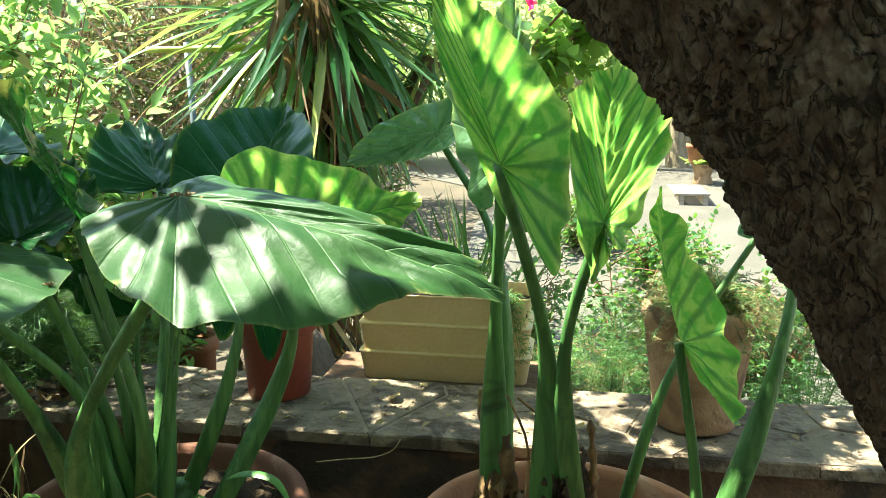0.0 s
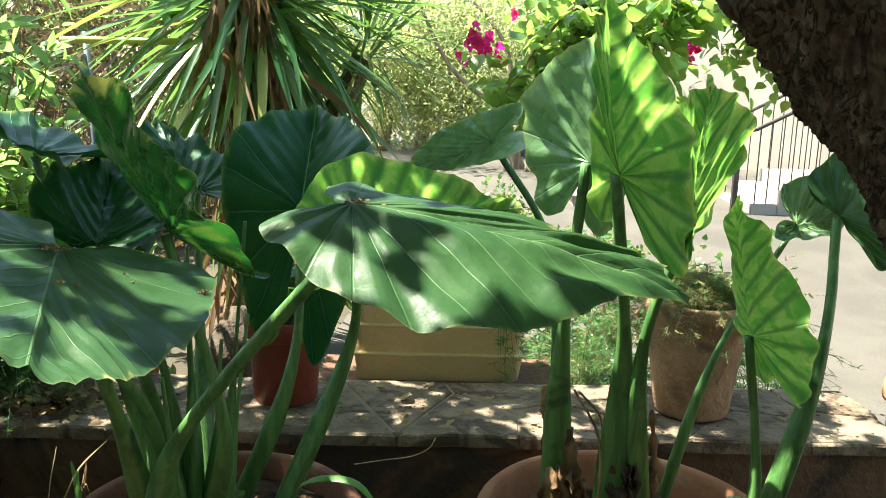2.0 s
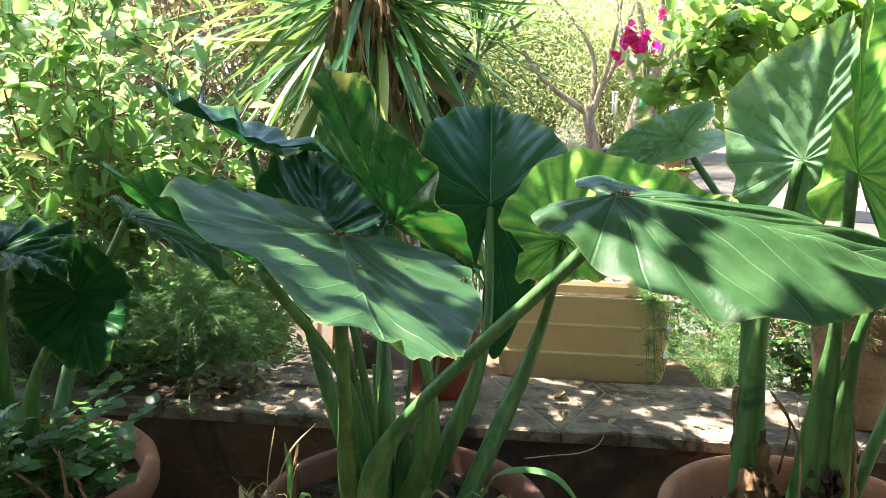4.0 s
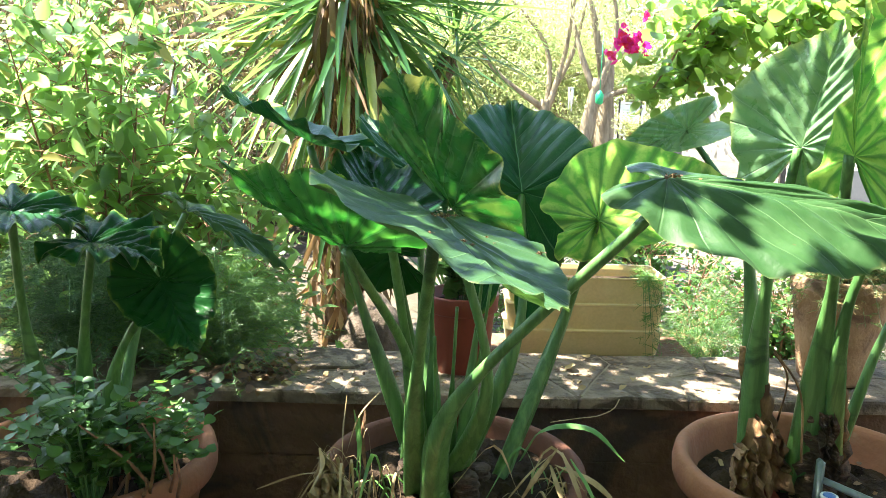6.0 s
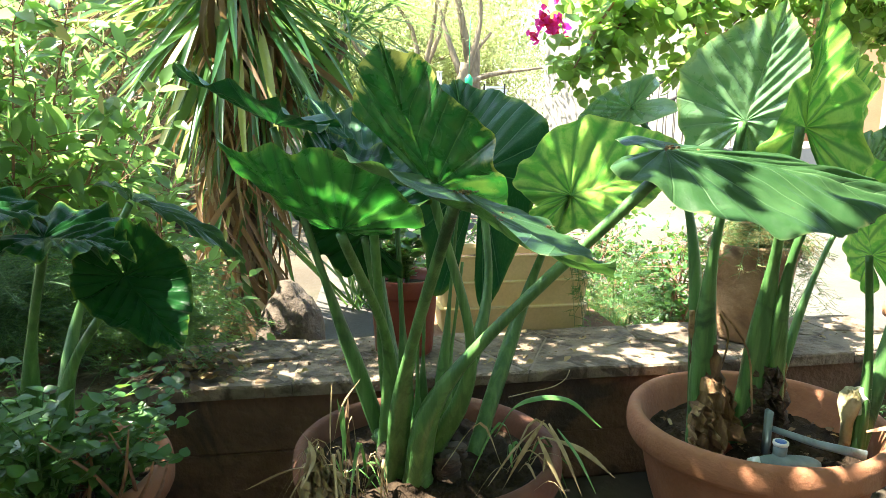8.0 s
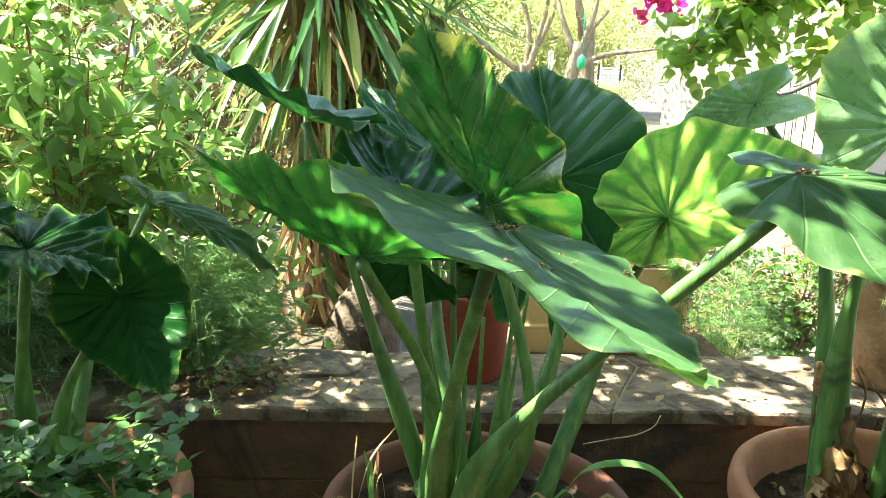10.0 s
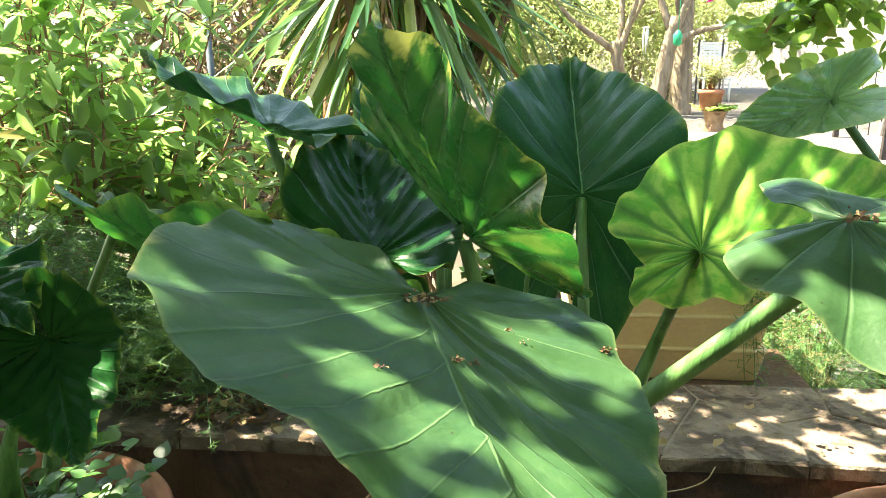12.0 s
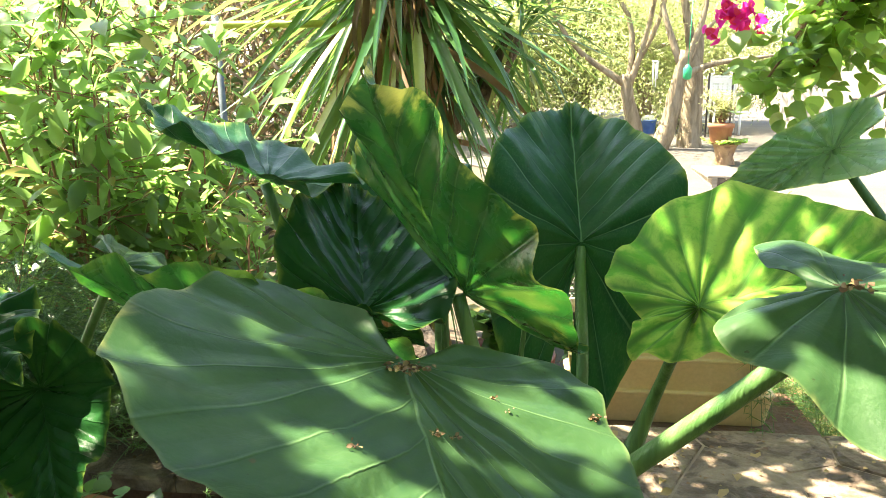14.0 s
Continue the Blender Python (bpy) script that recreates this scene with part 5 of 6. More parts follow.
tree_far("olive_tree", (0.91, 12.6, 0.32), [(0.86, 12.6, 0.53), (0.7, 12.6, 1.09), (0.65, 12.6, 1.46)], [(-0.21, 12.6, 3.3), (1.07, 12.34, 3.3), (-0.94, 12.08, 3.3), (1.38, 13.03, 3.3)], [(-0.4, 12.8, 3.3), (0.4, 12.8, 3.5), (1.0, 12.6, 3.4), (-0.1, 12.4, 2.5), (0.7, 12.6, 2.6)], 3600, 0.08, "olive tree with a forked pale trunk", 101, thick=0.14)
tree_far("olive_tree", (1.09, 12.1, 0.31), [(1.24, 12.1, 0.69), (1.33, 12.1, 1.27), (1.43, 12.1, 1.79)], [(1.56, 12.1, 3.3), (2.60, 11.70, 1.72), (0.94, 12.62, 3.3)], [(1.1, 12.6, 3.6), (1.5, 12.4, 3.5), (0.7, 12.2, 3.3)], 2600, 0.08, "olive tree with a leaning pale trunk", 102, thick=0.15)
tree_far("old_tree_trunk", (1.65, 12.5, 0.32), [(1.64, 12.5, 0.63), (1.64, 12.5, 1.31), (1.67, 12.6, 2.06)], [(1.97, 12.6, 2.31), (1.2, 12.6, 3.3)], [(1.4, 13.0, 3.4), (1.0, 12.8, 3.2)], 1600, 0.08, "old gnarled olive with a rough trunk", 103, mat=OLIVE, thick=0.20)
for i, (x, y, h) in enumerate([(-0.8, 17, 3.2), (-3.5, 13, 3.0), (-6.0, 11, 3.2), (-2.0, 20, 4.0), (2.6, 19, 4.0), (-8.5, 9, 3.0), (0.6, 22, 4.5), (-5.0, 18, 4.5)]):
    z = ground_height(y)
    tree_far("garden_tree", (x, y, z - 0.02), [(x + 0.1, y, z + h * 0.3), (x - 0.1, y, z + h * 0.6), (x, y, z + h * 0.8)], [(x - 1.0, y, z + h * 0.9), (x + 1.0, y, z + h * 0.9)],
             [(x, y, z + h), (x - 1.2, y, z + h * 0.75), (x + 1.2, y, z + h * 0.8), (x - 0.6, y - 0.6, z + h * 0.5), (x + 0.7, y - 0.5, z + h * 0.55), (x, y, z + h * 0.35)], 10000, 0.105, "leafy garden tree in hazy sun", 110 + i)
for i, (x, y, h) in enumerate([(-1.6, 16.0, 2.3), (0.2, 16.6, 2.5), (1.3, 15.6, 2.2), (2.3, 16.8, 2.6), (3.4, 18.5, 3.4)]):
    z = ground_height(y)
    tree_far("garden_tree", (x, y, z - 0.02), [(x + 0.1, y, z + h * 0.3), (x - 0.1, y, z + h * 0.6), (x, y, z + h * 0.8)], [(x - 0.8, y, z + h * 0.8), (x + 0.8, y, z + h * 0.8)],
             [(x, y, z + h), (x - 0.7, y, z + h * 0.7), (x + 0.7, y, z + h * 0.75), (x - 0.5, y - 0.4, z + h * 0.45), (x + 0.5, y - 0.3, z + h * 0.5)], 15000, 0.089, "leafy garden tree in hazy sun", 150 + i)
# dry scrub on the bank
R = rng(131)
n = 26000
P = np.stack([-11 + 9.0 * R.rand(n), 7.0 + 2.5 * R.rand(n), -0.05 + 3.0 * R.rand(n) ** 1.4], 1)
scrub = thing("dry_scrub", (-6.0, 8.0, 0.05), "tangled dry brown scrub behind the garden", "scrub", kind="stuff")
leaves("dead_leaf", LANCE, P[:14000], R.randn(14000, 3), R.randn(14000, 3), 0.09 + 0.12 * R.rand(14000), DRYSCRUB, scrub, kind="stuff")
leaves("twigs", NEEDLE, P[14000:], R.randn(n - 14000, 3), R.randn(n - 14000, 3), 0.16 + 0.34 * R.rand(n - 14000), DRYSCRUB, scrub, kind="stuff")

# ---- house with outdoor stair ----
house = thing("house", (6.5, 13.5, 0.3), "sunlit white house with an apricot wall panel", "house")
H0, HU, HN = Vector((3.7, 14.9, 0)), Vector((0.66, -0.75, 0)).normalized(), Vector((0.75, 0.66, 0)).normalized()


def house_block(a, b, front, back, z0, z1, name, mat, label=""):
    """A block of the house between two places along its front."""
    bm = bmesh.new()
    lo = [H0 + HU * s + HN * d for s, d in ((a, front), (b, front), (b, back), (a, back))]
    vs = [bm.verts.new((p.x, p.y, z)) for z in (z0, z1) for p in lo]
    for f in ((3, 2, 1, 0), (4, 5, 6, 7), (0, 1, 5, 4), (1, 2, 6, 5), (2, 3, 7, 6), (3, 0, 4, 7)):
        bm.faces.new([vs[i] for i in f])
    return part(name, bm, mat, house, label, soft=False)


house_block(0.0, 4.55, 0.0, 5.0, 0.2, 4.2, "wall", WHITEWALL)
house_block(4.55, 4.90, 0.12, 5.0, 0.2, 4.2, "wall", OCHREWALL, "apricot plaster wall")
house_block(5.08, 5.20, 0.0, 5.0, 0.2, 4.2, "pier", WHITEWALL)
house_block(4.90, 5.08, 0.20, 5.0, 0.2, 4.2, "door", WOOD, "dark wooden door")
house_block(5.20, 6.05, 0.10, 5.0, 0.2, 4.2, "wall", OCHREWALL, "apricot plaster wall")
house_block(6.05, 11.0, 0.0, 5.0, 0.2, 4.2, "wall", WHITEWALL)
house_block(-0.3, 11.3, -0.4, 5.3, 4.2, 4.4, "roof", OCHREWALL, "flat roof slab")

stair = thing("garden_stair", (3.4, 9.2, 0.12), "pale outdoor steps with dark iron railings", "stairs")
for i in range(3):
    bm = bmesh.new()
    box(bm, (3.35 + 0.32 * i, 9.0, 0.08), (3.67 + 0.32 * i - 0.004, 10.4, 0.12 + 0.17 * (i + 1)), 0.008)
    part("step", bm, WHITEWALL, stair, soft=False)
bm = bmesh.new()
box(bm, (4.31, 8.99, 0.08), (6.6, 10.41, 0.63), 0.01)
part("landing", bm, WHITEWALL, stair, soft=False)
for y in (9.04, 10.36):
    rail = thing("stair_railing", (3.4, y, 0.12), "dark iron railing with thin upright bars", "railing", "stair railings")
    bm = bmesh.new()
    tube(bm, [(3.15, y, 1.13), (3.35, y, 1.17), (4.31, y, 1.66), (4.92, y, 1.66)], [0.022] * 4, 8)
    part("handrail", bm, IRON, rail)
    bm = bmesh.new()
    box(bm, (3.12, y - 0.03, 0.10), (3.18, y + 0.03, 1.16), 0.004)
    part("newel_post", bm, IRON, rail, soft=False)
    for k in range(11):
        x = 3.40 + 0.14 * k
        zt = min(1.18 + (x - 3.35) * 0.51, 1.65)
        zb = min(0.12 + 0.17 * (int((x - 3.35) / 0.32) + 1), 0.63) - 0.005
        bm = bmesh.new()
        tube(bm, [(x, y, zb), (x, y, zt)], [0.007, 0.007], 5)
        part("baluster", bm, IRON, rail)

# ---- flowerpot on a stand, lantern, chair ----
stand = thing("pot_stand", (1.76, 10.8, 0.27), "small clay pedestal pot with trailing green leaves", "planter")
part("pedestal", lathe(bmesh.new(), [(0.13, 0), (0.14, 0.02), (0.11, 0.12), (0.15, 0.26), (0.17, 0.28), (0.15, 0.29)], (1.76, 10.8, 0.27), 24), OCHRECLAY, stand)
fp = thing("flower_pot", (1.69, 10.8, 0.56), "orange terracotta pot with a round green bush", "plant pot")
part("body", lathe(bmesh.new(), [(0.12, 0), (0.125, 0.01), (0.155, 0.20), (0.168, 0.205), (0.17, 0.26), (0.15, 0.262), (0.14, 0.22)], (1.69, 10.8, 0.56), 28), TERRA, fp)
tuft("potted_bush", (1.69, 10.8, 0.79), 60, 0.45, 0.34, LANCE, 0.08, OLIVE, "round airy green bush in an orange pot", "potted plant", 141)
tuft("trailing_plant", (1.76, 10.8, 0.53), 40, 0.06, 0.30, OVATE, 0.09, BOUGLEAF, "green plant trailing round the pedestal", "potted plant", 142)
lan = thing("hanging_lantern", (1.25, 11.0, 1.38), "emerald green lantern hanging from a branch", "lantern")
part("body", lathe(bmesh.new(), [(0.03, 0), (0.055, 0.02), (0.06, 0.14), (0.03, 0.18), (0.01, 0.2)], (1.25, 11.0, 1.38), 16), GREENPLASTIC, lan)
bm = bmesh.new()
tube(bm, [(1.25, 11.0, 1.57), (1.26, 11.0, 2.4)], [0.006, 0.006], 5)
part("cord", bm, GREENPLASTIC, lan)
chair = thing("garden_chair", (2.75, 15.0, 0.40), "white plastic garden chair in the sun", "chair")
bm = bmesh.new()
box(bm, (2.50, 14.75, 0.80), (3.00, 15.25, 0.84), 0.01)
part("seat", bm, WHITEPLASTIC, chair, soft=False)
for k in range(6):
    bm = bmesh.new()
    box(bm, (2.51 + 0.083 * k, 15.22, 0.84), (2.56 + 0.083 * k, 15.26, 1.36), 0.008)
    part("back_slat", bm, WHITEPLASTIC, chair, soft=False)
bm = bmesh.new()
box(bm, (2.50, 15.21, 1.35), (3.00, 15.27, 1.42), 0.015)
part("back_rail", bm, WHITEPLASTIC, chair, soft=False)
for x in (2.52, 2.98):
    for y in (14.78, 15.22):
        bm = bmesh.new()
        tube(bm, [(x, y, 0.40), (x, y, 0.82)], [0.02, 0.024], 8)
        part("leg", bm, WHITEPLASTIC, chair)

# ---- small things by the far trees ----
bucket = thing("bucket", (1.4, 15.0, 0.37), "blue and white plastic bucket under the trees", "bucket")
part("body", lathe(bmesh.new(), [(0.11, 0), (0.115, 0.01), (0.14, 0.26), (0.15, 0.265), (0.15, 0.285), (0.13, 0.285), (0.125, 0.2)], (1.4, 15.0, 0.37), 24), BLUEPLASTIC, bucket)
part("lid", lathe(bmesh.new(), [(0.13, 0.285), (0.135, 0.30), (0.10, 0.36), (0.02, 0.38)], (1.4, 15.0, 0.37), 20), WHITEPLASTIC, bucket, "white rounded lid")
tub = thing("wash_tub", (0.79, 15.5, 0.37), "pale grey plastic tub among the shrubs", "tub")
part("body", lathe(bmesh.new(), [(0.15, 0), (0.16, 0.01), (0.20, 0.36), (0.215, 0.37), (0.215, 0.40), (0.195, 0.40), (0.18, 0.3)], (0.79, 15.5, 0.37), 24), WHITEPLASTIC, tub)
chime = thing("wind_chime", (0.99, 12.0, 1.63), "pale wind chime hanging from the olive tree", "wind chime")
part("top_disc", lathe(bmesh.new(), [(0.02, 0), (0.05, 0.004), (0.05, 0.016), (0.015, 0.02)], (0.99, 12.0, 1.63), 16), WHITEPLASTIC, chime)
for k in range(5):
    a = k * 1.2566
    p = Vector((0.99, 12.0, 1.63)) + Vector((0.035 * math.cos(a), 0.035 * math.sin(a), 0.0))
    bm = bmesh.new()
    tube(bm, [p, p + Vector((0, 0, -0.24 - 0.03 * k))], [0.008, 0.008], 6)
    part("rod", bm, WHITEPLASTIC, chime)
board = thing("duckboard", (1.41, 9.75, 0.19), "weathered slatted wooden duckboard before the pots", "duckboard")
for k in range(9):
    bm = bmesh.new()
    box(bm, (1.20 + 0.004 * k, 9.20 + 0.12 * k, 0.290), (1.60 + 0.006 * k, 9.30 + 0.12 * k, 0.315), 0.004)
    part("slat", bm, PALEWOOD, board, soft=False)
for xx in (1.25, 1.52):
    bm = bmesh.new()
    box(bm, (xx, 9.20, 0.12), (xx + 0.06, 10.26, 0.288), 0.004)
    part("bearer", bm, PALEWOOD, board, soft=False)
screen = thing("lattice_screen", (2.46, 14.2, 0.4), "white wooden lattice screen beside the terrace", "screen")
for dx in (-0.20, 0.20):
    bm = bmesh.new()
    box(bm, (2.46 + dx - 0.015, 14.2, 0.38), (2.46 + dx + 0.015, 14.2 + 0.03, 1.3 + 0.2), 0.003)
    part("post", bm, IRON, screen, soft=False)
for k in range(7):
    bm = bmesh.new()
    box(bm, (2.46 - 0.185, 14.2 + 0.004, 1.3 - 0.18 + 0.05 * k), (2.46 + 0.185, 14.2 + 0.022, 1.3 - 0.145 + 0.05 * k), 0.002)
    part("slat", bm, WHITEPLASTIC, screen, soft=False)


# ---- old sheaths, stubs and litter in the bowls ----
def ribbon(bm, pts, width, n=10, twist=0.0, seed=0, crease=0.3):
    """A dry strap leaf along a line."""
    line = spline(pts, n)
    R = rng(seed)
    rows = []
    for i, p in enumerate(line):
        t = i / n
        d = (line[min(i + 1, n)] - line[max(i - 1, 0)]).normalized()
        s = d.cross(Vector((0, 0, 1)))
        if s.length < 1e-3:
            s = Vector((1, 0, 0))
        s = Matrix.Rotation(twist * t, 3, d) @ s.normalized()
        w = width * (0.35 + 1.3 * t * (1 - t) * 2) * (1 - 0.8 * t ** 4)
        up = s.cross(d)
        rows.append([bm.verts.new(p - s * w), bm.verts.new(p + up * w * crease), bm.verts.new(p + s * w)])
    for a, b in zip(rows, rows[1:]):
        for k in (0, 1):
            bm.faces.new((a[k], a[k + 1], b[k + 1], b[k]))
    return bm


def sheath(plant, foot, top, r0, r1, mat, label, seed, name="old_sheath", ragged=0.25):
    bm = bmesh.new()
    f, t = Vector(foot), Vector(top)
    line = spline([f, (f + t) / 2 + Vector((0.008, 0, 0)), t], 14)
    tube(bm, line, [r0 + (r1 - r0) * i / 14 + 0.004 * math.sin(i * 2.1 + seed) for i in range(15)], 14, rough=ragged, seed=seed)
    return part(name, bm, mat, plant, label)


def papery(plant, at, size, seed, mat=DRYSHEATH):
    """Crumpled papery remains of a withered leaf."""
    R = rng(seed)
    n = 14
    verts, faces = [], []
    for i in range(n):
        for j in range(n):
            u, v = i / (n - 1) - 0.5, j / (n - 1)
            w = 0.35 + 0.75 * v
            p = Vector((u * w * size[0], 0.10 * size[0] * noise.noise(Vector((u * 5, v * 4, seed))) * 3 + 0.03 * math.sin(u * 16 + seed), -v * size[2]))
            p += Vector((noise.noise(Vector((u * 7, v * 7, seed + 3))), noise.noise(Vector((u * 7, v * 7, seed + 9))), noise.noise(Vector((u * 6, v * 6, seed + 5)))) ) * 0.022
            p.y -= v * size[1]
            verts.append(Vector(at) + p)
    for i in range(n - 1):
        for j in range(n - 1):
            faces.append((i * n + j, (i + 1) * n + j, (i + 1) * n + j + 1, i * n + j + 1))
    return part("withered_leaf", mesh_from("withered_leaf", verts, faces, mat), mat, plant, "crumpled brown withered leaf")


DARKSTUB = surface("rotting_stub", (0.05, 0.032, 0.022), (0.11, 0.07, 0.045), 16, 0.9, 0.012, 50, c3=(0.20, 0.12, 0.07), patch=0.6, stretch=(1, 1, 3), amount=1.0)
sheath(er, (-0.13, 1.555, 0.32), (-0.180, 1.59, 0.69), 0.046, 0.010, DRYSHEATH, "split brown leaf sheath", 1)
sheath(er, (-0.115, 1.535, 0.32), (-0.125, 1.56, 0.60), 0.036, 0.012, DRYSHEATH, "split brown leaf sheath", 2)
papery(er, (-0.15, 1.50, 0.52), (0.12, 0.03, 0.17), 3)
papery(er, (-0.20, 1.48, 0.46), (0.10, 0.04, 0.12), 5)
papery(er, (-0.10, 1.52, 0.48), (0.07, 0.02, 0.10), 7)
sheath(er, (0.010, 1.525, 0.27), (-0.020, 1.520, 0.555), 0.076, 0.034, DARKSTUB, "dark rotting stem base", 4, "stem_base", 0.55)
sheath(er, (0.060, 1.53, 0.27), (0.022, 1.525, 0.60), 0.052, 0.020, DARKSTUB, "dark rotting stem base", 5, "stem_base", 0.6)
papery(er, (0.0, 1.475, 0.56), (0.06, 0.015, 0.16), 31, DARKSTUB)
sheath(er, (0.06, 1.50, 0.42), (0.055, 1.53, 0.66), 0.012, 0.006, DRYSHEATH, "thin brown dry sheath", 6)
for k, (a, b) in enumerate([((-0.10, 1.58, 0.68), (-0.02, 1.70, 0.43)), ((-0.12, 1.54, 0.70), (-0.08, 1.42, 0.45))]):
    bm = bmesh.new()
    a, b = Vector(a), Vector(b)
    tube(bm, spline([a, (a + b) / 2 + Vector((0.03, 0, 0.03)), b], 8), [0.003] * 9, 5)
    part("dry_tendril", bm, DRYSHEATH, er)

# mound of old stem bases in the middle bowl
R = rng(201)
for k in range(7):
    a = k * 0.9
    q = CR + Vector((math.cos(a) * 0.075, math.sin(a) * 0.075, 0.0))
    sheath(em, q - Vector((0, 0, 0.02)), q + Vector((math.cos(a) * 0.02, math.sin(a) * 0.02, 0.07 + 0.06 * R.rand())), 0.038, 0.028, STALK if k % 2 else DARKSTUB, "", 10 + k, "stem_base", 0.15)

# dry straw hanging over the rim of the middle bowl
straw = thing("dry_grass", (-0.93, 1.40, 0.36), "dry yellow grass blades lying over the bowl rim", "dry grass")


def straw_fan(c, n, spread, seed, mat, length=0.26, width=0.006, aim=(0, -1, 0), rise=0.0):
    R = rng(seed)
    for i in range(n):
        base = Vector(c) + Vector((R.randn() * 0.03, R.randn() * 0.03, 0))
        d = (Vector(aim) * 0.7 + Vector((R.randn(), R.randn() * 0.7, 0)) * spread).normalized()
        l = length * (0.5 + 0.8 * R.rand())
        up = 0.03 + 0.13 * R.rand() ** 2 + rise * R.rand()
        mid = base + d * l * 0.4 + Vector((0, 0, up))
        end = base + d * l + Vector((0, 0, up * 0.4 - 0.14 * R.rand()))
        bm = bmesh.new()
        ribbon(bm, [base, mid, end], width * (0.4 + R.rand()), 8, R.randn() * 1.5, seed + i)
        part("grass_blade", bm, mat, straw)


GREENSTRAP = surface("green_strap", (0.07, 0.20, 0.04), (0.14, 0.30, 0.07), 9, 0.45, 0.002, 40)
straw_fan((-1.16, 1.34, 0.37), 14, 0.8, 301, STRAW, 0.15, 0.0030, aim=(-0.3, -0.6, 0))
straw_fan((-1.13, 1.38, 0.36), 7, 0.5, 311, STRAW, 0.08, 0.0028, aim=(-0.1, -0.2, 0), rise=0.12)
straw_fan((-1.12, 1.42, 0.36), 8, 0.4, 302, GREENSTRAP, 0.16, 0.005, aim=(0.1, -0.2, 0))
straw_fan((-0.74, 1.33, 0.38), 10, 0.6, 303, STRAW, 0.14, 0.0030, aim=(0.5, -0.6, 0))
straw_fan((-0.72, 1.45, 0.36), 5, 0.5, 304, GREENSTRAP, 0.15, 0.005, aim=(0.8, -0.2, 0))
R = rng(305)
for apex, low, width, mat in [((-0.698, 1.29, 0.535), (-0.799, 1.27, 0.379), 0.0060, STRAW), ((-0.700, 1.29, 0.530), (-0.826, 1.30, 0.374), 0.0045, STRAW), ((-0.690, 1.28, 0.530), (-0.632, 1.20, 0.385), 0.0090, STRAW),
                              ((-0.705, 1.28, 0.500), (-0.556, 1.20, 0.424), 0.0070, STRAW), ((-0.672, 1.27, 0.520), (-0.600, 1.20, 0.390), 0.0060, GREENSTRAP), ((-0.715, 1.28, 0.500), (-0.660, 1.21, 0.370), 0.0070, STRAW),
                              ((-1.234, 1.27, 0.534), (-1.257, 1.22, 0.440), 0.0060, STRAW), ((-1.180, 1.28, 0.470), (-1.365, 1.22, 0.458), 0.0070, STRAW), ((-1.234, 1.27, 0.530), (-1.172, 1.26, 0.412), 0.0060, STRAW),
                              ((-1.250, 1.26, 0.560), (-1.150, 1.28, 0.430), 0.0025, STRAW), ((-1.180, 1.33, 0.636), (-1.186, 1.30, 0.430), 0.0022, STRAW), ((-1.168, 1.36, 0.590), (-1.150, 1.34, 0.420), 0.0070, GREENSTRAP),
                              ((-1.142, 1.37, 0.584), (-1.135, 1.34, 0.420), 0.0060, DRYSHEATH), ((-1.155, 1.36, 0.570), (-1.160, 1.33, 0.420), 0.0050, GREENSTRAP), ((-1.110, 1.40, 0.620), (-1.180, 1.32, 0.500), 0.0020, STRAW)]:
    a, b = Vector(apex), Vector(low)
    bm = bmesh.new()
    ribbon(bm, [a, a.lerp(b, 0.5) + Vector((0.010 * R.randn(), 0.006 * R.randn(), 0.012)), b], width, 10, 0.9 * R.randn(), 400)
    part("grass_blade", bm, mat, straw)
bm = bmesh.new()
ribbon(bm, [(-0.76, 1.50, 0.40), (-0.71, 1.45, 0.508), (-0.601, 1.42, 0.526), (-0.527, 1.36, 0.472)], 0.011, 16, 0.5, 401)
part("grass_blade", bm, GREENSTRAP, straw)
for k, (at, size) in enumerate((((-1.225, 1.29, 0.50), (0.07, 0.05, 0.11)), ((-1.190, 1.28, 0.45), (0.08, 0.04, 0.09)))):
    papery(em, at, size, 21 + k, STRAW)
# fine dry stem that curls out by the wall
bm = bmesh.new()
tube(bm, spline([(-0.64, 1.80, 0.38), (-0.56, 1.82, 0.385), (-0.493, 1.84, 0.386), (-0.445, 1.85, 0.405), (-0.426, 1.86, 0.433)], 10), [0.0016] * 11, 4)
part("grass_blade", bm, STRAW, straw)

# dry stems among the mint
twigs = thing("dry_twigs", (-1.72, 1.42, 0.36), "brown dry stalks among the mint", "dry stalks")
R = rng(210)
for k in range(14):
    a = Vector((-1.72 + 0.10 * R.randn(), 1.40 + 0.06 * R.randn(), 0.34))
    b = a + Vector((0.10 * R.randn() + 0.05, -0.05 + 0.08 * R.randn(), 0.10 + 0.16 * R.rand()))
    bm = bmesh.new()
    tube(bm, [a, (a + b) / 2 + Vector((0.01, 0, 0.01)), b], [0.005, 0.004, 0.002], 5)
    part("stalk", bm, DRYSHEATH if k % 2 else TWIG, twigs)

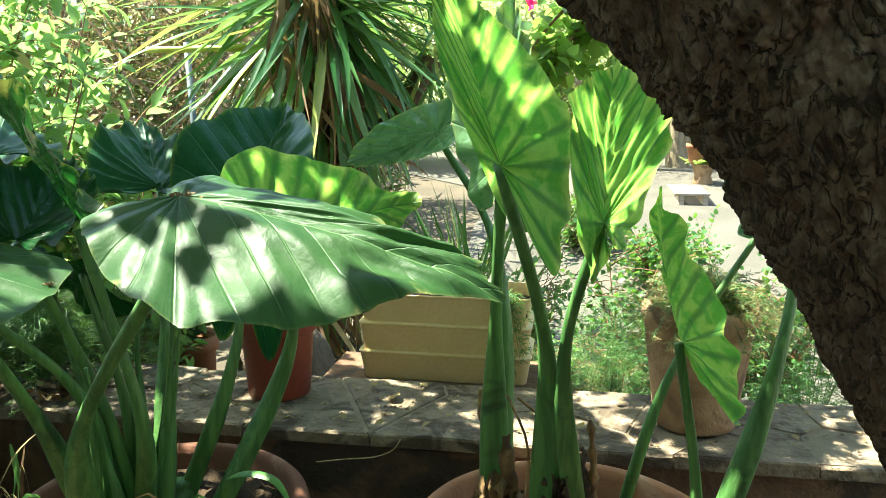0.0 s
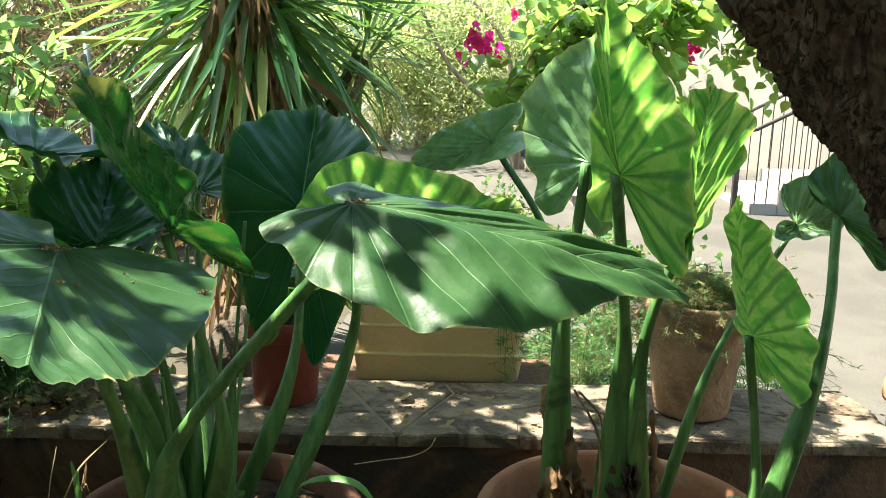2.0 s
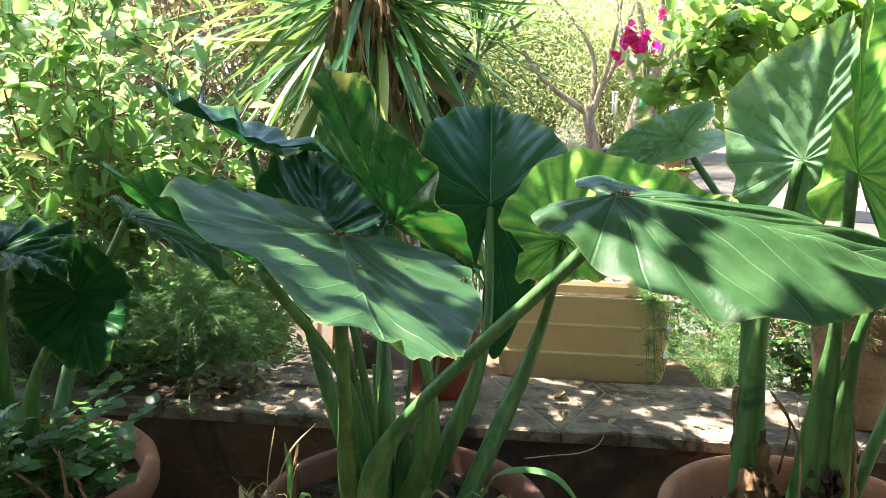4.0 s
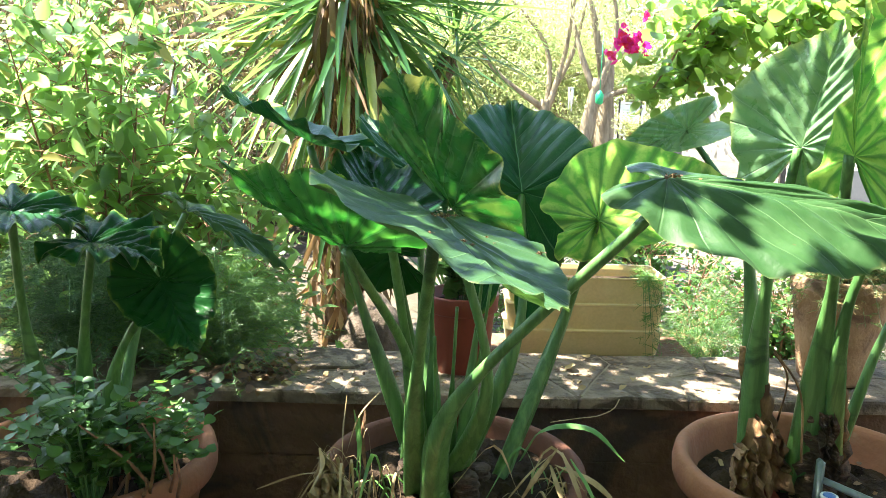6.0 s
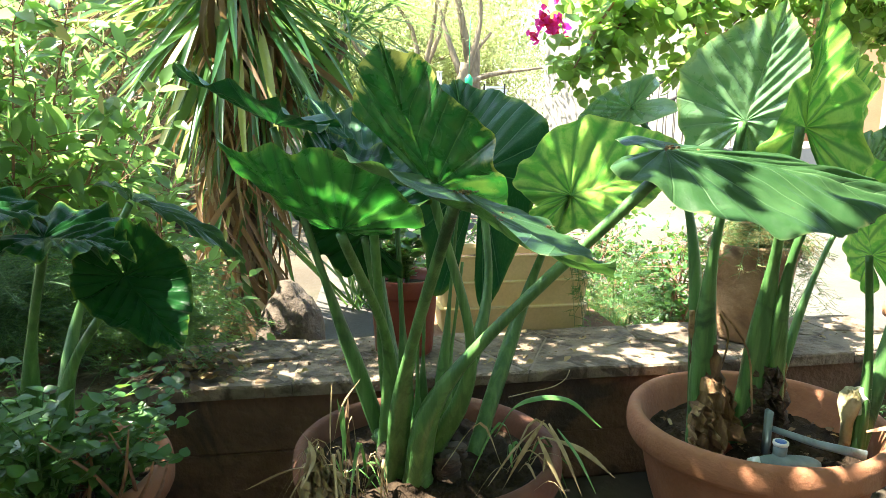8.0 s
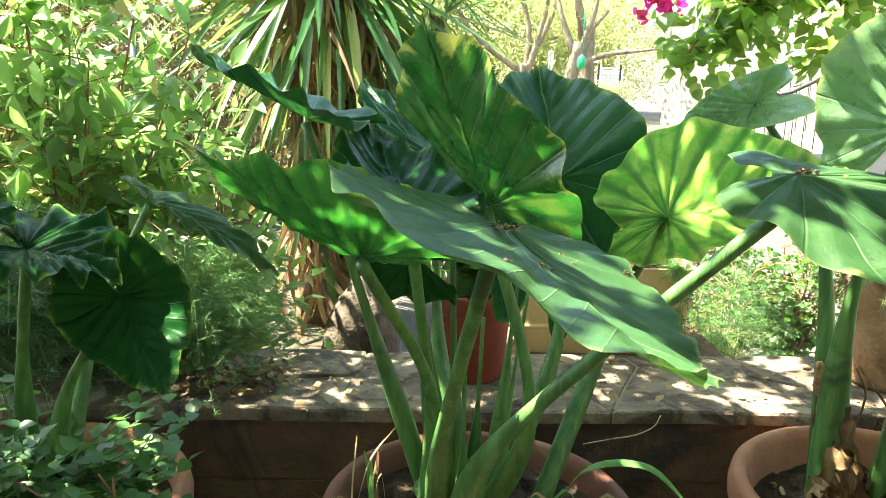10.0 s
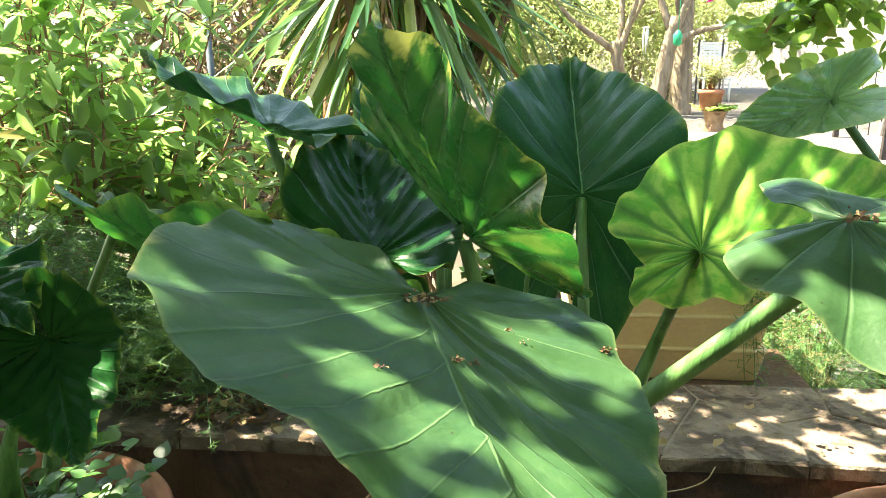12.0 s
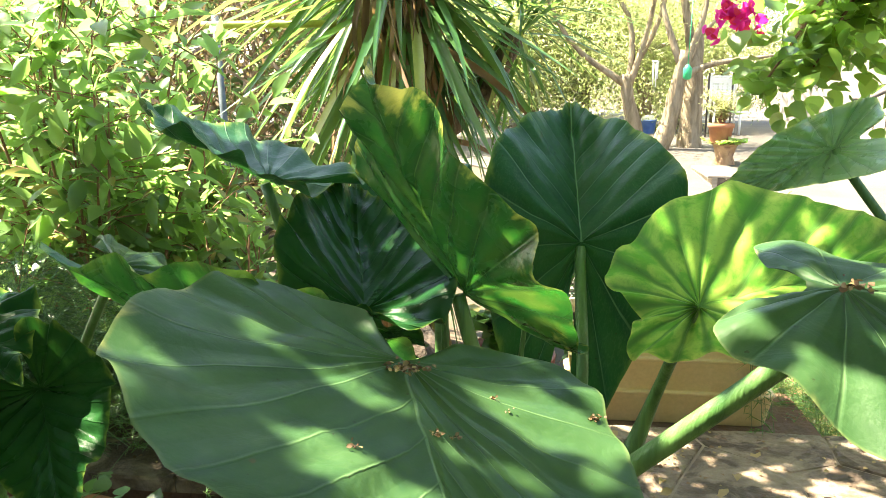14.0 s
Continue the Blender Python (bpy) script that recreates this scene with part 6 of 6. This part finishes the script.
# ---- things lying in the bowl beside the trunk ----
pipe = thing("pipe_fitting", (-0.02, 1.33, 0.36), "grey-green plastic pipe bracket lying on the soil", "pipe fitting")
bm = bmesh.new()
tube(bm, [(-0.038, 1.400, 0.425), (0.05, 1.320, 0.408), (0.140, 1.250, 0.402)], [0.008, 0.010, 0.013], 10)
part("arm", bm, GREYPLASTIC, pipe)
bm = bmesh.new()
box(bm, (-0.047, 1.385, 0.345), (-0.033, 1.412, 0.475), 0.004)
part("flange", bm, GREYPLASTIC, pipe)
fitting_at = (-0.05, 1.325, 0.365)
bm = bmesh.new()
lathe(bm, [(0.017, 0.0), (0.018, 0.052), (0.014, 0.0525), (0.013, 0.02)], fitting_at, 24)
part("socket", bm, GREYPLASTIC, pipe, "open upright pipe socket")
bm = bmesh.new()
lathe(bm, [(0.0185, 0.046), (0.020, 0.050), (0.0195, 0.055), (0.0150, 0.0555), (0.0145, 0.050)], fitting_at, 28)
part("socket_ring", bm, WHITEPLASTIC, pipe, "white ring round the socket mouth")
bm = bmesh.new()
lathe(bm, [(0.0142, 0.0545), (0.0140, 0.0558), (0.002, 0.0558)], fitting_at, 20)
part("socket_plug", bm, BLUEPLASTIC, pipe, "dark blue inside of the socket")
bm = bmesh.new()
tube(bm, spline([(-0.115, 1.33, 0.366), (-0.06, 1.312, 0.372), (0.0, 1.295, 0.372), (0.04, 1.285, 0.366)], 12), [0.010, 0.015, 0.018, 0.019, 0.019, 0.019, 0.019, 0.019, 0.019, 0.018, 0.017, 0.014, 0.009], 14, flat=0.6)
part("saddle", bm, GREYPLASTIC, pipe, "rounded grey plastic saddle")
bm = bmesh.new()
tube(bm, [(-0.132, 1.336, 0.366), (-0.118, 1.331, 0.367), (-0.104, 1.326, 0.368)], [0.008, 0.0135, 0.0145], 14, flat=0.65)
part("saddle_end", bm, WHITEPLASTIC, pipe, "pale end of the saddle")
pipe.location += Vector((0.004, 0.014, -0.012))

cup = thing("plastic_cup", (-0.150, 1.465, 0.318), "small dark red plastic cup half sunk in soil", "cup")
bm = bmesh.new()
lathe(bm, [(0.022, 0.0), (0.026, 0.05), (0.028, 0.052), (0.024, 0.05), (0.020, 0.01)], (-0.150, 1.465, 0.318), 20)
bmesh.ops.rotate(bm, verts=bm.verts[:], cent=(-0.150, 1.465, 0.333), matrix=Matrix.Rotation(radians(50), 3, "Y"))
part("body", bm, REDPLASTIC, cup)

cut = thing("wrapped_stub", (0.225, 1.44, 0.34), "pale cut stem stub wrapped in torn film", "plant stub")
part("stub", lathe(bmesh.new(), [(0.014, -0.05), (0.016, 0.06), (0.024, 0.085), (0.030, 0.11), (0.027, 0.14), (0.018, 0.150), (0.016, 0.156), (0.004, 0.152)], (0.225, 1.44, 0.34), 18, 0.03, 5), PALEFRUIT, cut)
FILM = surface("torn_film", (0.52, 0.54, 0.42), (0.64, 0.66, 0.55), 14, 0.4, 0.004, 40)
v, f = [], []
n = 10
for i in range(n):
    for j in range(n):
        u, w = i / (n - 1), j / (n - 1)
        v.append((0.215 + 0.085 * u, 1.425 + 0.012 * math.sin(u * 9) + 0.01 * noise.noise(Vector((u * 4, w * 4, 1))), 0.425 + 0.075 * w + 0.012 * noise.noise(Vector((u * 5, w * 5, 8)))))
for i in range(n - 1):
    for j in range(n - 1):
        f.append((i * n + j, (i + 1) * n + j, (i + 1) * n + j + 1, i * n + j + 1))
part("film", mesh_from("film", v, f, FILM), FILM, cut, "torn translucent film")

R = rng(215)
n = 130
a, q = R.rand(n) * 6.283, 0.29 * np.sqrt(R.rand(n))
P = np.stack([POT_R[0] + q * np.cos(a), POT_R[1] + q * np.sin(a), 0.330 - 0.33 * q * q + 0.006 * R.rand(n)], 1)
mulch = thing("soil_litter", (POT_R[0], POT_R[1], 0.36), "brown leaf scraps and grit on the potting soil", "leaf litter", kind="stuff")
leaves("scrap", OVATE, P, R.randn(n, 3) * np.array((1, 1, 0.3)), R.randn(n, 3) * 0.4 + np.array((0, 0, 1)), 0.008 + 0.026 * R.rand(n) ** 2, DRYLEAF, mulch, kind="stuff")

curl = thing("curled_leaf", (0.29, 1.31, 0.40), "curled brown dead leaf hanging over the rim", "dead leaf")
bm = bmesh.new()
ribbon(bm, [(0.22, 1.36, 0.405), (0.27, 1.31, 0.432), (0.315, 1.27, 0.40), (0.325, 1.25, 0.33)], 0.013, 14, 0.8, 9, 0.8)
part("leaf", bm, DRYSHEATH, curl)

# ---- pot by the wall end, pot behind the wall ----
rp2 = thing("clay_pot", (1.16, 2.22, 0.0), "tall terracotta pot beside the wall end", "plant pot")
part("body", lathe(bmesh.new(), [(0.09, 0.0), (0.095, 0.01), (0.115, 0.34), (0.118, 0.42), (0.135, 0.425), (0.138, 0.44), (0.135, 0.48), (0.12, 0.482), (0.11, 0.46), (0.105, 0.40)], (1.16, 2.22, 0.0), 36, 0.004, 8), TERRA, rp2)
part("soil", lathe(bmesh.new(), [(0.105, 0.43), (0.05, 0.44), (0.01, 0.44)], (1.16, 2.22, 0.0), 20), SOIL, rp2)
tuft("small_plant", (1.16, 2.22, 0.43), 14, 0.14, 0.16, OVATE, 0.06, CITRUS, "small leafy plant in the tall clay pot", "potted plant", 221, STALK)
bp = thing("clay_pot", (-1.93, 3.55, -0.36), "tall orange terracotta pot behind the wall", "plant pot")
part("body", lathe(bmesh.new(), [(0.11, 0.0), (0.115, 0.02), (0.13, 0.42), (0.145, 0.425), (0.15, 0.50), (0.14, 0.505), (0.13, 0.48), (0.125, 0.42)], (-1.93, 3.55, -0.36), 36, 0.004, 9), TERRA, bp)
part("soil", lathe(bmesh.new(), [(0.127, 0.45), (0.05, 0.46), (0.01, 0.46)], (-1.93, 3.55, -0.36), 20), SOIL, bp)
tuft("small_plant", (-1.93, 3.55, 0.10), 22, 0.20, 0.18, OVATE, 0.055, CITRUS, "small leafy plant in the orange pot", "potted plant", 222, STALK)

# ---- fallen leaves on the wall ----
R = rng(231)
spots = [(-0.528, 2.164, 0.055), (-0.445, 2.285, 0.04), (-0.606, 2.258, 0.04), (-1.352, 2.056, 0.03), (-0.508, 2.052, 0.025), (-0.394, 1.985, 0.035), (-0.502, 1.995, 0.03), (-0.768, 1.99, 0.035), (-0.327, 2.10, 0.03),
         (-0.70, 2.10, 0.03), (-0.25, 2.22, 0.035), (0.05, 2.05, 0.03), (0.62, 2.10, 0.03), (-1.10, 2.12, 0.03), (-1.25, 2.02, 0.025), (0.15, 2.26, 0.03), (-0.62, 2.02, 0.03), (-0.15, 2.04, 0.025)]
for x, y, s in spots:
    v, f = scatter(OVATE, [(0, 0, 0)], [(R.randn(), R.randn(), 0.15)], [(0.2 * R.randn(), 0.2 * R.randn(), 1)], [s * 1.1])
    v[:, 2] += 0.006 + 0.012 * R.rand(len(v))
    ob = new("fallen_leaf", mesh_from("fallen_leaf", v, f, DRYLEAF))
    ob.location = (x, y, WALL_TOP)
    tagged(ob, "curled brown fallen leaf on the flagstones", "fallen leaf", "fallen leaves on the wall")
n = 150
P = np.stack([-1.56 + 0.07 * R.randn(n), 2.06 + 0.06 * R.randn(n), WALL_TOP + 0.012 + 0.03 * R.rand(n)], 1)
lit = thing("leaf_litter", (-1.56, 2.06, WALL_TOP), "small heap of dark dead leaves on the wall", "leaf litter", kind="stuff")
leaves("dead_leaf", OVATE, P, R.randn(n, 3) * np.array((1, 1, 0.3)), R.randn(n, 3) * 0.5 + np.array((0, 0, 1)), 0.02 + 0.025 * R.rand(n), DRYLEAF, lit, kind="stuff")
n = 420
P = np.stack([-1.9 + 2.8 * R.rand(n), WALL_FRONT + 0.02 + 0.38 * R.rand(n), np.full(n, WALL_TOP + 0.003)], 1)
grit = thing("leaf_crumbs", (-0.5, 2.15, WALL_TOP), "scattered leaf crumbs and petals on the flagstones", "leaf litter", kind="stuff")
leaves("crumb", OVATE, P, R.randn(n, 3) * np.array((1, 1, 0.1)), R.randn(n, 3) * 0.3 + np.array((0, 0, 1)), 0.006 + 0.012 * R.rand(n), DRYLEAF, grit, kind="stuff")

# ---- flagstones of the wall top and blocks of its face ----
R = rng(241)


def slab(poly, z0, z1, seed):
    """One split stone: slightly uneven top and chipped edges."""
    r = rng(seed)
    out = []
    for i, p in enumerate(poly):
        q = poly[(i + 1) % len(poly)]
        out.append(p)
        out.append(((p[0] + q[0]) / 2 + r.randn() * 0.006, (p[1] + q[1]) / 2 + r.randn() * 0.006))
    cx, cy = sum(p[0] for p in out) / len(out), sum(p[1] for p in out) / len(out)
    bm = bmesh.new()
    low = [bm.verts.new((p[0], p[1], z0)) for p in out]
    edge = [bm.verts.new((p[0], p[1], z1 - 0.006)) for p in out]
    top = [bm.verts.new((p[0] + (cx - p[0]) * 0.035, p[1] + (cy - p[1]) * 0.035, z1 + r.randn() * 0.0012)) for p in out]
    for a, b in ((low, edge), (edge, top)):
        for k in range(len(out)):
            bm.faces.new((a[k], a[(k + 1) % len(out)], b[(k + 1) % len(out)], b[k]))
    bm.faces.new(top)
    bm.faces.new(low[::-1])
    return bm


def clip(poly, p, n):
    """Keeps the side of a convex outline that lies against the direction n from p."""
    out = []
    for i, a in enumerate(poly):
        b = poly[(i + 1) % len(poly)]
        da, db = (a[0] - p[0]) * n[0] + (a[1] - p[1]) * n[1], (b[0] - p[0]) * n[0] + (b[1] - p[1]) * n[1]
        if da <= 0:
            out.append(a)
        if da * db < 0:
            t = da / (da - db)
            out.append((a[0] + (b[0] - a[0]) * t, a[1] + (b[1] - a[1]) * t))
    return out


# crazy paving: irregular split stones fitted together
seeds = []
x = -4.2
while x < WALL_END:
    for y in ((2.05, 2.27) if R.rand() < 0.72 else (2.16,)):
        seeds.append((x + 0.07 * R.randn(), y + 0.045 * R.randn()))
    x += 0.23 + 0.12 * R.rand()
for k, c in enumerate(seeds):
    poly = [(c[0] - 0.5, WALL_FRONT - 0.008), (c[0] + 0.5, WALL_FRONT - 0.008), (c[0] + 0.5, WALL_BACK), (c[0] - 0.5, WALL_BACK)]
    poly = clip(poly, (WALL_END, 0), (1, 0))
    for o in seeds:
        d = (o[0] - c[0], o[1] - c[1])
        l = math.hypot(*d)
        if 0 < l < 1.0:
            n = (d[0] / l, d[1] / l)
            poly = clip(poly, (c[0] + d[0] / 2 - n[0] * 0.0018, c[1] + d[1] / 2 - n[1] * 0.0018), n)
    keep = [p for i, p in enumerate(poly) if math.hypot(p[0] - poly[i - 1][0], p[1] - poly[i - 1][1]) > 0.012]
    if len(keep) >= 3:
        part("flagstone", slab(keep, WALL_TOP - 0.038, WALL_TOP - 0.001 + 0.0025 * R.randn(), 500 + k), SLATE, wall, soft=False)
# face stones, two rough courses
for z0, z1 in ((0.01, 0.177), (0.178, 0.360)):
    x = -2.6 + 0.2 * R.rand()
    while x < WALL_END - 0.1:
        w = 0.45 + 0.50 * R.rand()
        nx = min(x + w, WALL_END - 0.035)
        bm = bmesh.new()
        box(bm, (x + 0.0005, WALL_FRONT + 0.017 + 0.002 * R.rand(), z0), (nx - 0.0005, WALL_FRONT + 0.06, z1), 0.003)
        for v in bm.verts:
            v.co += Vector((noise.noise(v.co * 9), 0.5 * noise.noise(v.co * 11), noise.noise(v.co * 9 + Vector((3, 1, 7))))) * 0.007
        part("face_stone", bm, RENDERWALL, wall, soft=False)
        x = nx


# ---- crumbs and specks on the broad leaves ----
def crumbs(c, n, spread, size, seed, label):
    R = rng(seed)
    P = np.array(c) + R.randn(n, 3) * np.array(spread)
    ob = thing("plant_crumbs", c, label, "plant debris", kind="stuff")
    leaves("crumb", OVATE, P, R.randn(n, 3) * np.array((1, 1, 0.25)), R.randn(n, 3), size * (0.5 + R.rand(n)), DRYLEAF, ob, kind="stuff")


crumbs((-0.966, 0.954, 1.109), 110, (0.012, 0.006, 0.0016), 0.0048, 601, "brown crumbs gathered where the great leaf meets its stalk")
crumbs((-0.560, 1.032, 1.176), 26, (0.014, 0.010, 0.002), 0.007, 605, "brown crumbs on the drooping leaf")
for x, y, z, n, seed in ((-0.935, 0.892, 1.0765, 40, 611), (-0.921, 0.904, 1.0675, 26, 612), (-0.791, 1.036, 1.0315, 60, 613), (-0.987, 0.815, 1.1010, 16, 614), (-0.891, 0.993, 1.0655, 12, 615), (-0.876, 0.984, 1.0578, 12, 616)):
    crumbs((x, y, z), n, (0.0036, 0.0026, 0.0010), 0.0034, seed, "clump of brown debris on the great leaf")
